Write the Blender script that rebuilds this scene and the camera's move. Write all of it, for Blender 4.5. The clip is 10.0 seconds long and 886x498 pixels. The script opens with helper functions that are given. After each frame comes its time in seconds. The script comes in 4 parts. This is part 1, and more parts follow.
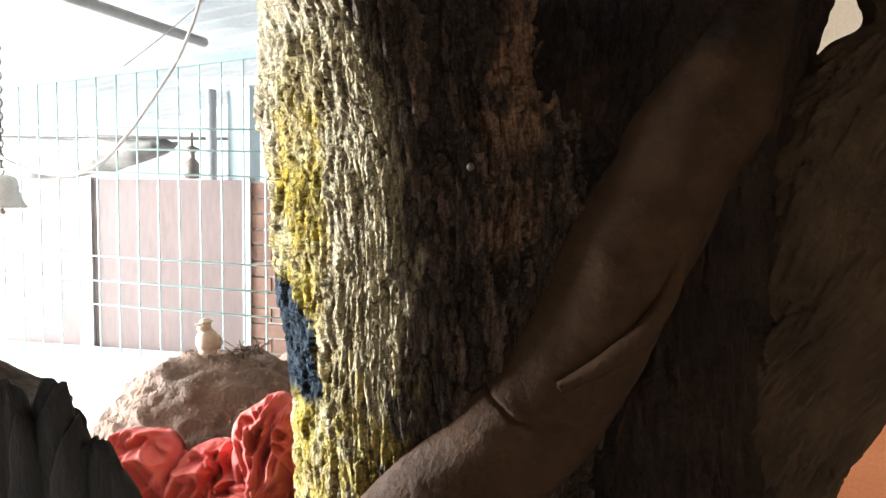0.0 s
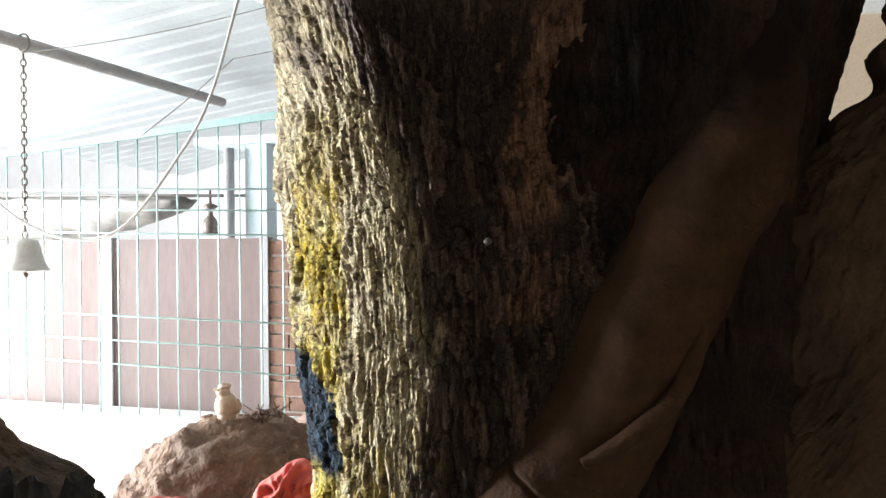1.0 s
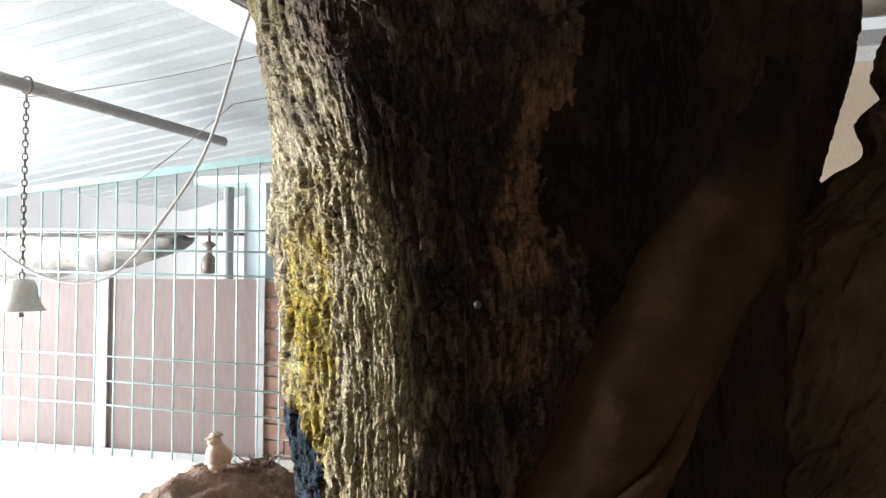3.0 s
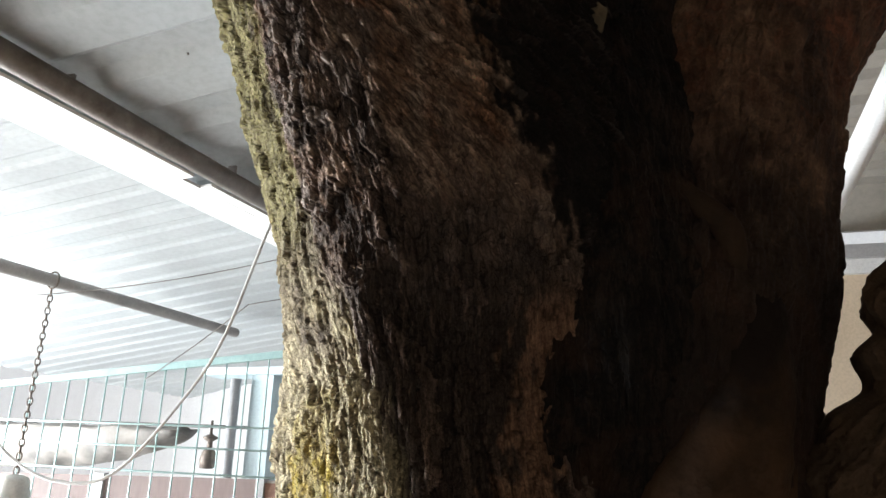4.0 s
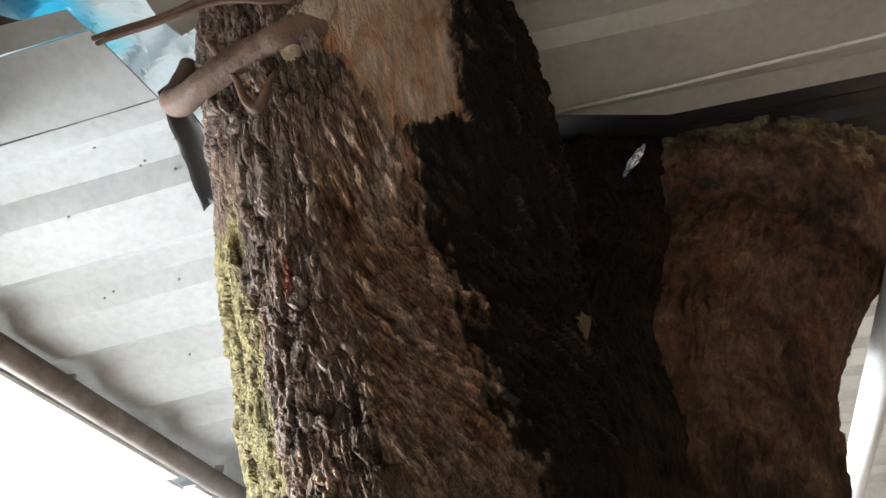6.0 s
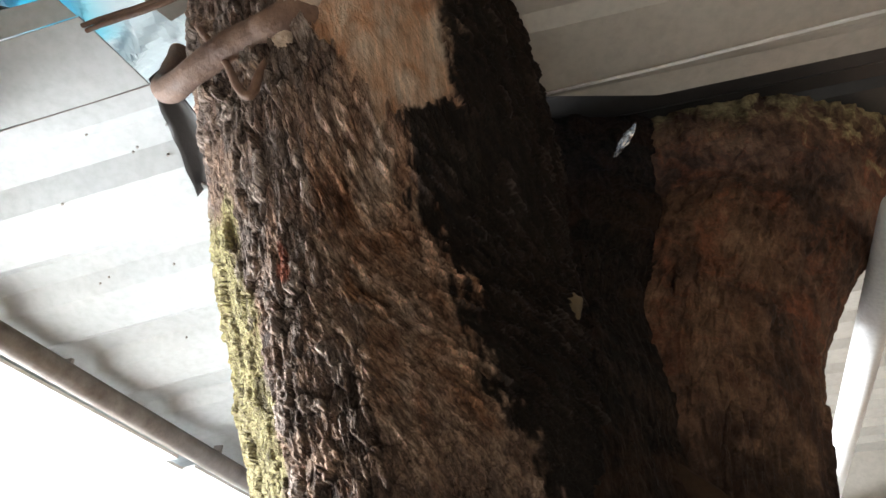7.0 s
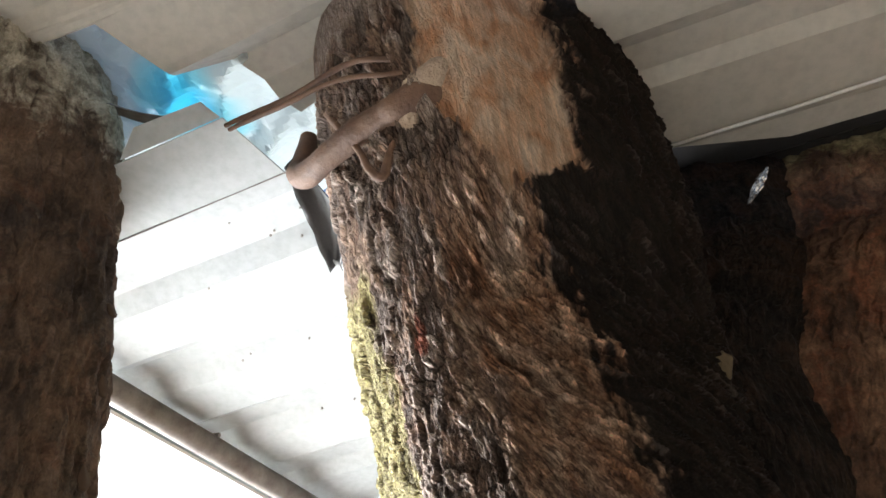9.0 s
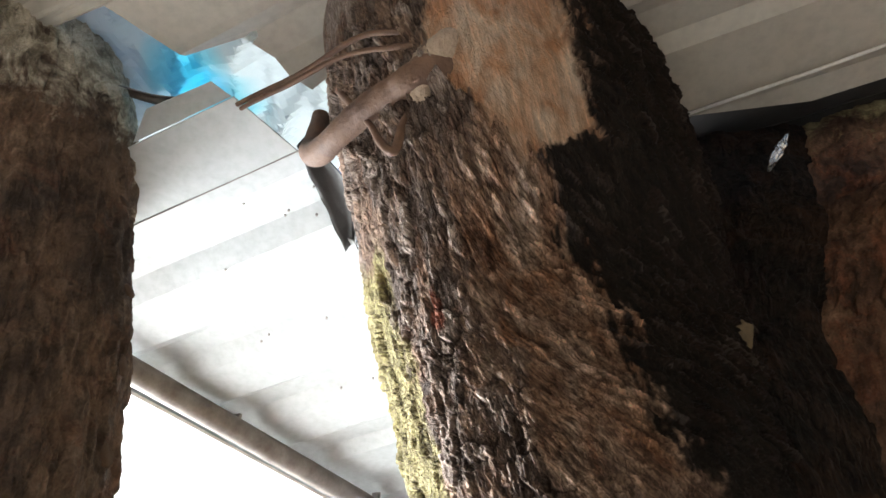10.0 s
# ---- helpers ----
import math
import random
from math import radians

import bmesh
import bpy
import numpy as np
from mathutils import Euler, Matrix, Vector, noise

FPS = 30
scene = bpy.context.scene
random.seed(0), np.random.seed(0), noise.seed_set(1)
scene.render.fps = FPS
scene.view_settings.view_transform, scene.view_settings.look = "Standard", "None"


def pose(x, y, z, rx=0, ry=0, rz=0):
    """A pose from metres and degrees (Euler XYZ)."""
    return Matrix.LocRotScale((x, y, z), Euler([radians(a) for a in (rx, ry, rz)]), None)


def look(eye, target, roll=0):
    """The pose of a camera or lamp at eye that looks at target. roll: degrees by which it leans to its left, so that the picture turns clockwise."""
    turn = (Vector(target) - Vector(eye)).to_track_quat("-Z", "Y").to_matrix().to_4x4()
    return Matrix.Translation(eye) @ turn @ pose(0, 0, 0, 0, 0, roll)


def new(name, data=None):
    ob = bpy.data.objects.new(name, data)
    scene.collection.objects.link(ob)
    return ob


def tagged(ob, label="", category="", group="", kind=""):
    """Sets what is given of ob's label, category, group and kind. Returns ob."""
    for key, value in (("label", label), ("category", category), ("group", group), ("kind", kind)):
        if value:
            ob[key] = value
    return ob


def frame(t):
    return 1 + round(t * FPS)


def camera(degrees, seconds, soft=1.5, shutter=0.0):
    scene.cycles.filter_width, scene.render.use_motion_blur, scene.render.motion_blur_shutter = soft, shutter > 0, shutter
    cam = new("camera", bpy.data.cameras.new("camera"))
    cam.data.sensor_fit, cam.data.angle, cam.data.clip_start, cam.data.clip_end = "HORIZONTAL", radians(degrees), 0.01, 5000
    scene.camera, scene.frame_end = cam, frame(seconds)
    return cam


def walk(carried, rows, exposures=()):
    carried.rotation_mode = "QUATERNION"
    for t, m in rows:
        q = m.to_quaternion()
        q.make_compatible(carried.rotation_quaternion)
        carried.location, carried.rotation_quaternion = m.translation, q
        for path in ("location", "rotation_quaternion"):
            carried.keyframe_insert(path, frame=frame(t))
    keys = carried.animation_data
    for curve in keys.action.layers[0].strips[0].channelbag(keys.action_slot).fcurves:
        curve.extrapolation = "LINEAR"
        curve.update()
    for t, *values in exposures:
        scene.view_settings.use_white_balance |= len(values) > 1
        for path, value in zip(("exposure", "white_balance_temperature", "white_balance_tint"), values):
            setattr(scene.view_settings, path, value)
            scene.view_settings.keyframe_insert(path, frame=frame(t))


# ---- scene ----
cam = camera(64.6, 10.0)
PATH = [
    (0, (0.105, -0.095, 1.531), (0.185, 1.899, 1.394), 0.7),
    (0.5, (0.102, -0.094, 1.56), (0.158, 1.904, 1.493), -0.1),
    (1, (0.099, -0.1, 1.58), (0.136, 1.899, 1.57), -0.4),
    (1.5, (0.107, -0.102, 1.597), (0.171, 1.897, 1.626), -0.6),
    (2, (0.114, -0.101, 1.604), (0.18, 1.898, 1.634), -0.4),
    (2.2, (0.111, -0.093, 1.612), (0.158, 1.906, 1.647), -0.5),
    (3.3, (0.119, -0.102, 1.647), (0.143, 1.892, 1.806), 0.5),
    (3.5, (0.118, -0.111, 1.674), (0.131, 1.866, 1.979), 1.0),
    (4, (0.119, -0.148, 1.69), (0.122, 1.76, 2.291), 1.3),
    (4.5, (0.119, -0.148, 1.702), (0.135, 1.642, 2.593), 0.8),
    (5, (0.113, -0.163, 1.705), (0.092, 1.517, 2.791), 1.5),
    (5.5, (0.116, -0.175, 1.712), (0.109, 1.392, 2.956), 1.1),
    (5.7, (0.122, -0.172, 1.706), (0.117, 1.334, 3.022), 1.4),
    (7, (0.121, -0.197, 1.706), (0.14, 1.359, 2.963), -0.0),
    (7.5, (0.121, -0.175, 1.714), (0.125, 1.378, 2.973), 0.4),
    (8, (0.123, -0.17, 1.715), (0.124, 1.373, 2.987), 0.6),
    (8.5, (0.114, -0.187, 1.722), (0.088, 1.314, 3.042), 1.1),
    (9, (0.071, -0.22, 1.727), (-0.209, 1.217, 3.09), 3.9),
    (9.5, (0.063, -0.226, 1.722), (-0.258, 1.211, 3.077), 3.7),
    (10, (0.073, -0.2, 1.719), (-0.258, 1.26, 3.045), 3.9),
]
EXPOSURE = [(0.0, 0.15), (1.0, -0.25), (2.0, -0.45), (4.0, -0.55), (5.0, -0.25), (5.7, 0.12), (6.8, 0.55), (10.0, 0.78)]
walk(cam, [(t, look(eye, target, roll)) for t, eye, target, roll in PATH], EXPOSURE)

# ---- world, sun, large lights ----
AZ = radians(15.0)
U = Vector((math.cos(AZ), -math.sin(AZ), 0))
V = Vector((math.sin(AZ), math.cos(AZ), 0))


def uv(u, v, z):
    """A place in the shed's own axes: u along the roof's ribs, v along the purlins."""
    return U * u + V * v + Vector((0, 0, z))


world = bpy.data.worlds.new("sky")
scene.world = world
world.use_nodes = True
wn = world.node_tree.nodes
sky = wn.new("ShaderNodeTexSky")
sky.sky_type, sky.sun_disc = "NISHITA", False
sky.sun_elevation, sky.sun_rotation = radians(42), radians(-123)
world.node_tree.links.new(sky.outputs[0], wn["Background"].inputs[0])
wn["Background"].inputs[1].default_value = 0.15

sun = new("sun", bpy.data.lights.new("sun", "SUN"))
sun.data.energy, sun.data.angle, sun.data.color = 5.0, radians(0.5), (1.0, 0.98, 0.96)
sun.matrix_world = look((-5.0, -0.6, 4.6), (0, 0, 0))


def daylight(name, eye, target, w, h, energy):
    ob = new(name, bpy.data.lights.new(name, "AREA"))
    ob.data.shape, ob.data.size, ob.data.size_y, ob.data.energy = "RECTANGLE", w, h, energy
    ob.data.color = (0.93, 0.97, 1.0)
    ob.matrix_world = look(eye, target)
    return ob


daylight("daylight_left_opening", uv(-6.3, 1.7, 1.4), uv(0, 1.1, 1.3), 2.4, 2.2, 1950)

# ---- materials ----


def nodes_of(name):
    m = bpy.data.materials.new(name)
    m.use_nodes = True
    nt = m.node_tree
    return m, nt, nt.nodes, nt.links, nt.nodes["Principled BSDF"]


def ramp(nt, fac, stops):
    r = nt.nodes.new("ShaderNodeValToRGB")
    el = r.color_ramp.elements
    while len(el) < len(stops):
        el.new(0.5)
    for e, (p, c) in zip(el, stops):
        e.position, e.color = p, (*c, 1) if len(c) == 3 else c
    nt.links.new(fac, r.inputs[0])
    return r.outputs[0]


def coords(nt, scale=(1, 1, 1)):
    tc = nt.nodes.new("ShaderNodeTexCoord")
    mp = nt.nodes.new("ShaderNodeMapping")
    mp.inputs["Scale"].default_value = scale
    nt.links.new(tc.outputs["Object"], mp.inputs[0])
    return mp.outputs[0]


def noise_tex(nt, vec, scale, detail=6, rough=0.6, dist=0.0):
    n = nt.nodes.new("ShaderNodeTexNoise")
    n.inputs["Scale"].default_value, n.inputs["Detail"].default_value = scale, detail
    n.inputs["Roughness"].default_value, n.inputs["Distortion"].default_value = rough, dist
    nt.links.new(vec, n.inputs["Vector"])
    return n.outputs[0]


def mix(nt, fac, a, b, mode="MIX"):
    m = nt.nodes.new("ShaderNodeMix")
    m.data_type, m.blend_type = "RGBA", mode
    for sock, val in ((m.inputs[0], fac), (m.inputs[6], a), (m.inputs[7], b)):
        if isinstance(val, (int, float)):
            sock.default_value = val
        elif isinstance(val, tuple):
            sock.default_value = (*val, 1)
        else:
            nt.links.new(val, sock)
    return m.outputs[2]


def calc(nt, op, a, b=0.0, clamp=False):
    m = nt.nodes.new("ShaderNodeMath")
    m.operation, m.use_clamp = op, clamp
    for sock, val in zip(m.inputs, (a, b)):
        if isinstance(val, (int, float)):
            sock.default_value = val
        else:
            nt.links.new(val, sock)
    return m.outputs[0]


def bump(nt, bsdf, height, strength, distance):
    b = nt.nodes.new("ShaderNodeBump")
    b.inputs["Strength"].default_value, b.inputs["Distance"].default_value = strength, distance
    nt.links.new(height, b.inputs["Height"])
    nt.links.new(b.outputs[0], bsdf.inputs["Normal"])


def plain(name, a, b, scale=6.0, rough=0.6, metal=0.0, bmp=0.15, grain=90.0, stretch=(1, 1, 1), deep=0.004, shine=0.5):
    """A surface of two colours in soft blotches, with a fine grain."""
    m, nt, n, l, bs = nodes_of(name)
    v = coords(nt, stretch)
    big, fine = noise_tex(nt, v, scale, 5), noise_tex(nt, v, grain, 4)
    col = ramp(nt, big, [(0.3, a), (0.7, b)])
    dark = ramp(nt, fine, [(0.3, (0.82, 0.82, 0.82)), (0.6, (1, 1, 1))])
    l.new(mix(nt, 0.8, col, dark, "MULTIPLY"), bs.inputs["Base Color"])
    l.new(ramp(nt, big, [(0.2, (rough * 0.8,) * 3), (0.8, (min(1, rough * 1.2),) * 3)]), bs.inputs["Roughness"])
    bs.inputs["Metallic"].default_value = metal
    bs.inputs["Specular IOR Level"].default_value = shine
    bump(nt, bs, fine, bmp, deep)
    return m


def bark_material(name, low, mid, high, fine=1.0, rusty=0.7):
    m, nt, n, l, bs = nodes_of(name)
    flow = n.new("ShaderNodeAttribute")
    flow.attribute_name = "flow"

    def along(f):
        mp = n.new("ShaderNodeMapping")
        mp.inputs["Scale"].default_value = (1, 1, f)
        l.new(flow.outputs["Vector"], mp.inputs[0])
        return mp.outputs[0]

    v = along(0.4)
    v1 = along(1.0)
    vor = n.new("ShaderNodeTexVoronoi")
    vor.feature = "DISTANCE_TO_EDGE"
    vor.inputs["Scale"].default_value = 42 * fine
    warp = noise_tex(nt, v, 14, 3)
    warp2 = n.new("ShaderNodeTexNoise")
    warp2.inputs["Scale"].default_value, warp2.inputs["Detail"].default_value = 70, 4
    l.new(v, warp2.inputs["Vector"])
    l.new(mix(nt, 0.03, mix(nt, 0.12, v, warp, "ADD"), warp2.outputs["Color"], "ADD"), vor.inputs["Vector"])
    crack = ramp(nt, vor.outputs["Distance"], [(0.0, (0, 0, 0)), (0.16, (1, 1, 1))])
    big = noise_tex(nt, v1, 4.5, 6, 0.65, 0.4)
    fib = noise_tex(nt, along(0.16), 120, 6, 0.75)
    grit = noise_tex(nt, v1, 160, 4, 0.7)
    base = ramp(nt, big, [(0.3, low), (0.5, mid), (0.68, high)])
    base = mix(nt, 0.5, base, ramp(nt, fib, [(0.40, (0.25, 0.22, 0.21)), (0.60, (1.3, 1.25, 1.2))]), "MULTIPLY")
    base = mix(nt, 0.5, base, ramp(nt, grit, [(0.42, (0.5, 0.48, 0.47)), (0.58, (1.25, 1.25, 1.25))]), "MULTIPLY")
    # cracks show darker inner bark, with their shade put into the colour
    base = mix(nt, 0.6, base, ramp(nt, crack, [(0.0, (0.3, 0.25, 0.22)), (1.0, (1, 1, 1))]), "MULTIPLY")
    pits = noise_tex(nt, along(0.6), 22, 4, 0.65, 0.6)
    base = mix(nt, 0.85, base, ramp(nt, pits, [(0.36, (0.3, 0.27, 0.25)), (0.5, (1, 1, 1)), (0.66, (1.25, 1.22, 1.18))]), "MULTIPLY")
    rust = noise_tex(nt, v1, 7, 4, 0.6)
    base = mix(nt, ramp(nt, rust, [(0.52, (0, 0, 0)), (0.68, (rusty,) * 3)]), base, mix(nt, 0.5, (0.2, 0.085, 0.04), base, "MIX"))
    l.new(base, bs.inputs["Base Color"])
    bs.inputs["Roughness"].default_value = 0.9
    bs.inputs["Specular IOR Level"].default_value = 0.25
    h = calc(nt, "ADD", calc(nt, "MULTIPLY", crack, 0.8), calc(nt, "ADD", calc(nt, "ADD", calc(nt, "MULTIPLY", pits, 2.0), calc(nt, "MULTIPLY", fib, 1.3)), calc(nt, "MULTIPLY", grit, 0.9)))
    bump(nt, bs, h, 1.0, 0.016)
    return m



def painted_bark():
    """Bark of the main stem; where it is sawn, charred, shaggy, dusted, painted, lit or shaded is stored on the mesh.
    """
    m, nt, n, l, bs = nodes_of("painted_bark")

    def stored(name):
        at = n.new("ShaderNodeAttribute")
        at.attribute_name = name
        sp = n.new("ShaderNodeSeparateColor")
        l.new(at.outputs["Color"], sp.inputs[0])
        return (*sp.outputs[:3], at.outputs["Alpha"], at.outputs["Vector"])

    scar, char, shag, pale, _ = stored("worn")
    yellow, blue, lichen, red, _ = stored("paint")
    crack, tone, strip, shaded, _ = stored("plate")
    flow = stored("flow")[4]

    def along(x, y, turn=0.0):
        vec = flow
        if turn:
            rt = n.new("ShaderNodeVectorRotate")
            rt.rotation_type = "Z_AXIS"
            rt.inputs["Angle"].default_value = radians(turn)
            l.new(vec, rt.inputs["Vector"])
            vec = rt.outputs[0]
        mp = n.new("ShaderNodeMapping")
        mp.inputs["Scale"].default_value = (x, y, 1)
        l.new(vec, mp.inputs[0])
        return mp.outputs[0]

    wire = noise_tex(nt, along(1, 0.22, -34), 190, 6, 0.75, 0.9)
    tuft = noise_tex(nt, along(1, 0.35, -34), 48, 5, 0.65, 0.6)
    fib = noise_tex(nt, along(1, 0.14), 230, 5, 0.7, 0.3)
    streak = noise_tex(nt, along(1, 0.22), 75, 5, 0.65, 0.4)
    grit = noise_tex(nt, along(1, 0.7), 330, 4, 0.7)
    blot = noise_tex(nt, along(1, 0.8), 15, 5, 0.6, 0.5)
    vor = n.new("ShaderNodeTexVoronoi")
    vor.feature = "DISTANCE_TO_EDGE"
    vor.inputs["Scale"].default_value = 62
    bend = n.new("ShaderNodeTexNoise")
    bend.inputs["Scale"].default_value, bend.inputs["Detail"].default_value = 40, 5
    l.new(flow, bend.inputs["Vector"])
    l.new(mix(nt, 0.035, along(1, 0.32), bend.outputs["Color"], "ADD"), vor.inputs["Vector"])
    split = ramp(nt, vor.outputs["Distance"], [(0.0, (0, 0, 0)), (0.09, (1, 1, 1))])
    fibre = ramp(nt, fib, [(0.36, (0.40, 0.36, 0.34)), (0.62, (1.25, 1.22, 1.2))])
    strand = ramp(nt, streak, [(0.34, (0.42, 0.36, 0.32)), (0.5, (0.95, 0.92, 0.9)), (0.68, (1.45, 1.38, 1.3))])
    grain = ramp(nt, grit, [(0.36, (0.62, 0.6, 0.58)), (0.6, (1.2, 1.2, 1.2))])

    def worn(col, f=0.7, g=0.6):
        return mix(nt, g, mix(nt, f, col, fibre, "MULTIPLY"), grain, "MULTIPLY")

    base = ramp(nt, tone, [(0.1, (0.20, 0.155, 0.13)), (0.5, (0.38, 0.305, 0.26)), (0.9, (0.58, 0.49, 0.43))])
    base = mix(nt, ramp(nt, blot, [(0.5, (0, 0, 0)), (0.66, (0.55,) * 3)]), base, (0.25, 0.13, 0.075))
    # the unlit front has its shade put into a darker base colour
    base = mix(nt, shaded, base, ramp(nt, tone, [(0.2, (0.09, 0.062, 0.048)), (0.8, (0.27, 0.18, 0.135))]))
    base = worn(base, 0.7, 0.7)
    hair = ramp(nt, blot, [(0.36, (0.46, 0.25, 0.145)), (0.5, (0.68, 0.47, 0.335)), (0.64, (0.82, 0.66, 0.52))])
    hair = mix(nt, 0.9, hair, ramp(nt, tuft, [(0.36, (0.35, 0.29, 0.26)), (0.5, (0.95, 0.92, 0.9)), (0.66, (1.45, 1.42, 1.38))]), "MULTIPLY")
    hair = mix(nt, 0.9, hair, ramp(nt, wire, [(0.38, (0.35, 0.3, 0.27)), (0.5, (0.95, 0.93, 0.92)), (0.62, (1.6, 1.55, 1.5))]), "MULTIPLY")
    hair = mix(nt, 0.6, hair, ramp(nt, tone, [(0.15, (0.35, 0.3, 0.28)), (0.75, (1.35, 1.32, 1.3))]), "MULTIPLY")
    base = mix(nt, shag, base, hair)
    base = mix(nt, strip, base, worn(mix(nt, 0.6, (0.40, 0.235, 0.15), strand, "MULTIPLY")))
    # pale dust, made lighter to carry the light on the outer side
    lit_dust = mix(nt, 0.6, ramp(nt, blot, [(0.3, (0.70, 0.60, 0.36)), (0.7, (0.90, 0.82, 0.58))]), strand, "MULTIPLY")
    base = mix(nt, calc(nt, "MULTIPLY", pale, ramp(nt, grit, [(0.3, (0.6,) * 3), (0.55, (1, 1, 1))])), base, worn(lit_dust, 0.5, 0.4))
    base = mix(nt, calc(nt, "MULTIPLY", yellow, ramp(nt, fib, [(0.3, (0.45,) * 3), (0.55, (1, 1, 1))])), base, worn(ramp(nt, blot, [(0.36, (0.72, 0.62, 0.12)), (0.5, (0.64, 0.44, 0.03)), (0.64, (0.80, 0.70, 0.20))]), 0.45, 0.3))
    base = mix(nt, calc(nt, "MULTIPLY", lichen, ramp(nt, grit, [(0.34, (0.4,) * 3), (0.55, (1, 1, 1))])), base, worn(ramp(nt, blot, [(0.35, (0.30, 0.26, 0.10)), (0.65, (0.44, 0.40, 0.19))]), 0.5, 0.4))
    base = mix(nt, blue, base, worn(ramp(nt, streak, [(0.35, (0.02, 0.035, 0.055)), (0.65, (0.07, 0.115, 0.165))])))
    base = mix(nt, red, base, worn((0.36, 0.13, 0.085)))
    # splits and cracks: dark inner bark plus shade painted into the gaps
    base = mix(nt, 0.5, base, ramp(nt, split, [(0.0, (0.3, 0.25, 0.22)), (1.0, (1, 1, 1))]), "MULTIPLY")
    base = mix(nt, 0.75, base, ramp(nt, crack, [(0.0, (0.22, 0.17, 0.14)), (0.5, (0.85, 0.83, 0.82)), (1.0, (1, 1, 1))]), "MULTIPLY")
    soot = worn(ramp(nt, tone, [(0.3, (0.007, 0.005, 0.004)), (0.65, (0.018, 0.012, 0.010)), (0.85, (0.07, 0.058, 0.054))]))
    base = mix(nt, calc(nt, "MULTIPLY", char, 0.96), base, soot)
    wood = mix(nt, 0.45, ramp(nt, blot, [(0.36, (0.64, 0.34, 0.19)), (0.5, (0.74, 0.50, 0.34)), (0.64, (0.84, 0.67, 0.52))]), strand, "MULTIPLY")
    base = mix(nt, scar, base, worn(wood, 0.35, 0.35))
    l.new(base, bs.inputs["Base Color"])
    bs.inputs["Roughness"].default_value = 0.9
    bs.inputs["Specular IOR Level"].default_value = 0.25
    h = calc(nt, "ADD", calc(nt, "MULTIPLY", streak, 1.2), calc(nt, "ADD", calc(nt, "ADD", fib, calc(nt, "MULTIPLY", split, 0.9)), calc(nt, "MULTIPLY", grit, 0.8)))
    hs = calc(nt, "ADD", calc(nt, "MULTIPLY", tuft, 1.6), calc(nt, "MULTIPLY", wire, 2.2))
    lay = n.new("ShaderNodeMix")
    for sock, val in ((lay.inputs[0], shag), (lay.inputs[2], h), (lay.inputs[3], hs)):
        l.new(val, sock)
    bump(nt, bs, lay.outputs[0], 1.0, 0.015)
    return m


BARK = painted_bark()


def blotchy_bark(name, dark, mid, light, crust_from, crust, dark_below=0.0, rusty=0.75):
    """Smooth old bark in soft blotches with faint streaks; a pale crust above one height, darker below another."""
    m, nt, n, l, bs = nodes_of(name)
    v, tall = coords(nt), coords(nt, (1, 1, 0.3))
    big, rust, run = noise_tex(nt, v, 5.5, 5, 0.6, 0.6), noise_tex(nt, v, 9, 5, 0.65, 0.8), noise_tex(nt, tall, 38, 5, 0.65, 0.5)
    knobs, grit = noise_tex(nt, v, 26, 6, 0.65, 0.4), noise_tex(nt, v, 170, 4, 0.7)
    col = ramp(nt, big, [(0.34, dark), (0.5, mid), (0.66, light)])
    col = mix(nt, ramp(nt, rust, [(0.5, (0, 0, 0)), (0.66, (rusty,) * 3)]), col, (0.23, 0.085, 0.045))
    col = mix(nt, 0.6, col, ramp(nt, run, [(0.36, (0.5, 0.46, 0.44)), (0.62, (1.25, 1.22, 1.2))]), "MULTIPLY")
    col = mix(nt, 0.7, col, ramp(nt, knobs, [(0.36, (0.5, 0.46, 0.44)), (0.6, (1.2, 1.2, 1.2))]), "MULTIPLY")
    sep = n.new("ShaderNodeSeparateXYZ")
    l.new(v, sep.inputs[0])
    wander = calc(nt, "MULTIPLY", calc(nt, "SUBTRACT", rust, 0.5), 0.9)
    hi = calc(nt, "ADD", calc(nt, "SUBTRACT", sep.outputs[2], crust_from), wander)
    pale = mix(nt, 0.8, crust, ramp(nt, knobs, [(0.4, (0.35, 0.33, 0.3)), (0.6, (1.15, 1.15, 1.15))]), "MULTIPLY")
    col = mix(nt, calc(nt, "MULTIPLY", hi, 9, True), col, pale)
    if dark_below:
        lo = calc(nt, "ADD", calc(nt, "SUBTRACT", dark_below, sep.outputs[2]), wander)
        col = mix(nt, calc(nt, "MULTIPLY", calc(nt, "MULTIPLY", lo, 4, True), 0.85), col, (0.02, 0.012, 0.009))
    l.new(mix(nt, 0.5, col, ramp(nt, grit, [(0.38, (0.6,) * 3), (0.6, (1.2,) * 3)]), "MULTIPLY"), bs.inputs["Base Color"])
    bs.inputs["Roughness"].default_value = 0.85
    bs.inputs["Specular IOR Level"].default_value = 0.25
    bump(nt, bs, calc(nt, "ADD", calc(nt, "MULTIPLY", knobs, 2.0), calc(nt, "ADD", run, calc(nt, "MULTIPLY", grit, 0.5))), 1.0, 0.012)
    return m


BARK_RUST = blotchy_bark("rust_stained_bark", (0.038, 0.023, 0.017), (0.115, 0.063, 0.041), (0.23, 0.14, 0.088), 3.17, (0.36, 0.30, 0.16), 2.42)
BARK_GREY = blotchy_bark("flaking_grey_bark", (0.055, 0.042, 0.035), (0.11, 0.078, 0.058), (0.19, 0.13, 0.09), 2.90, (0.50, 0.46, 0.38), rusty=0.25)


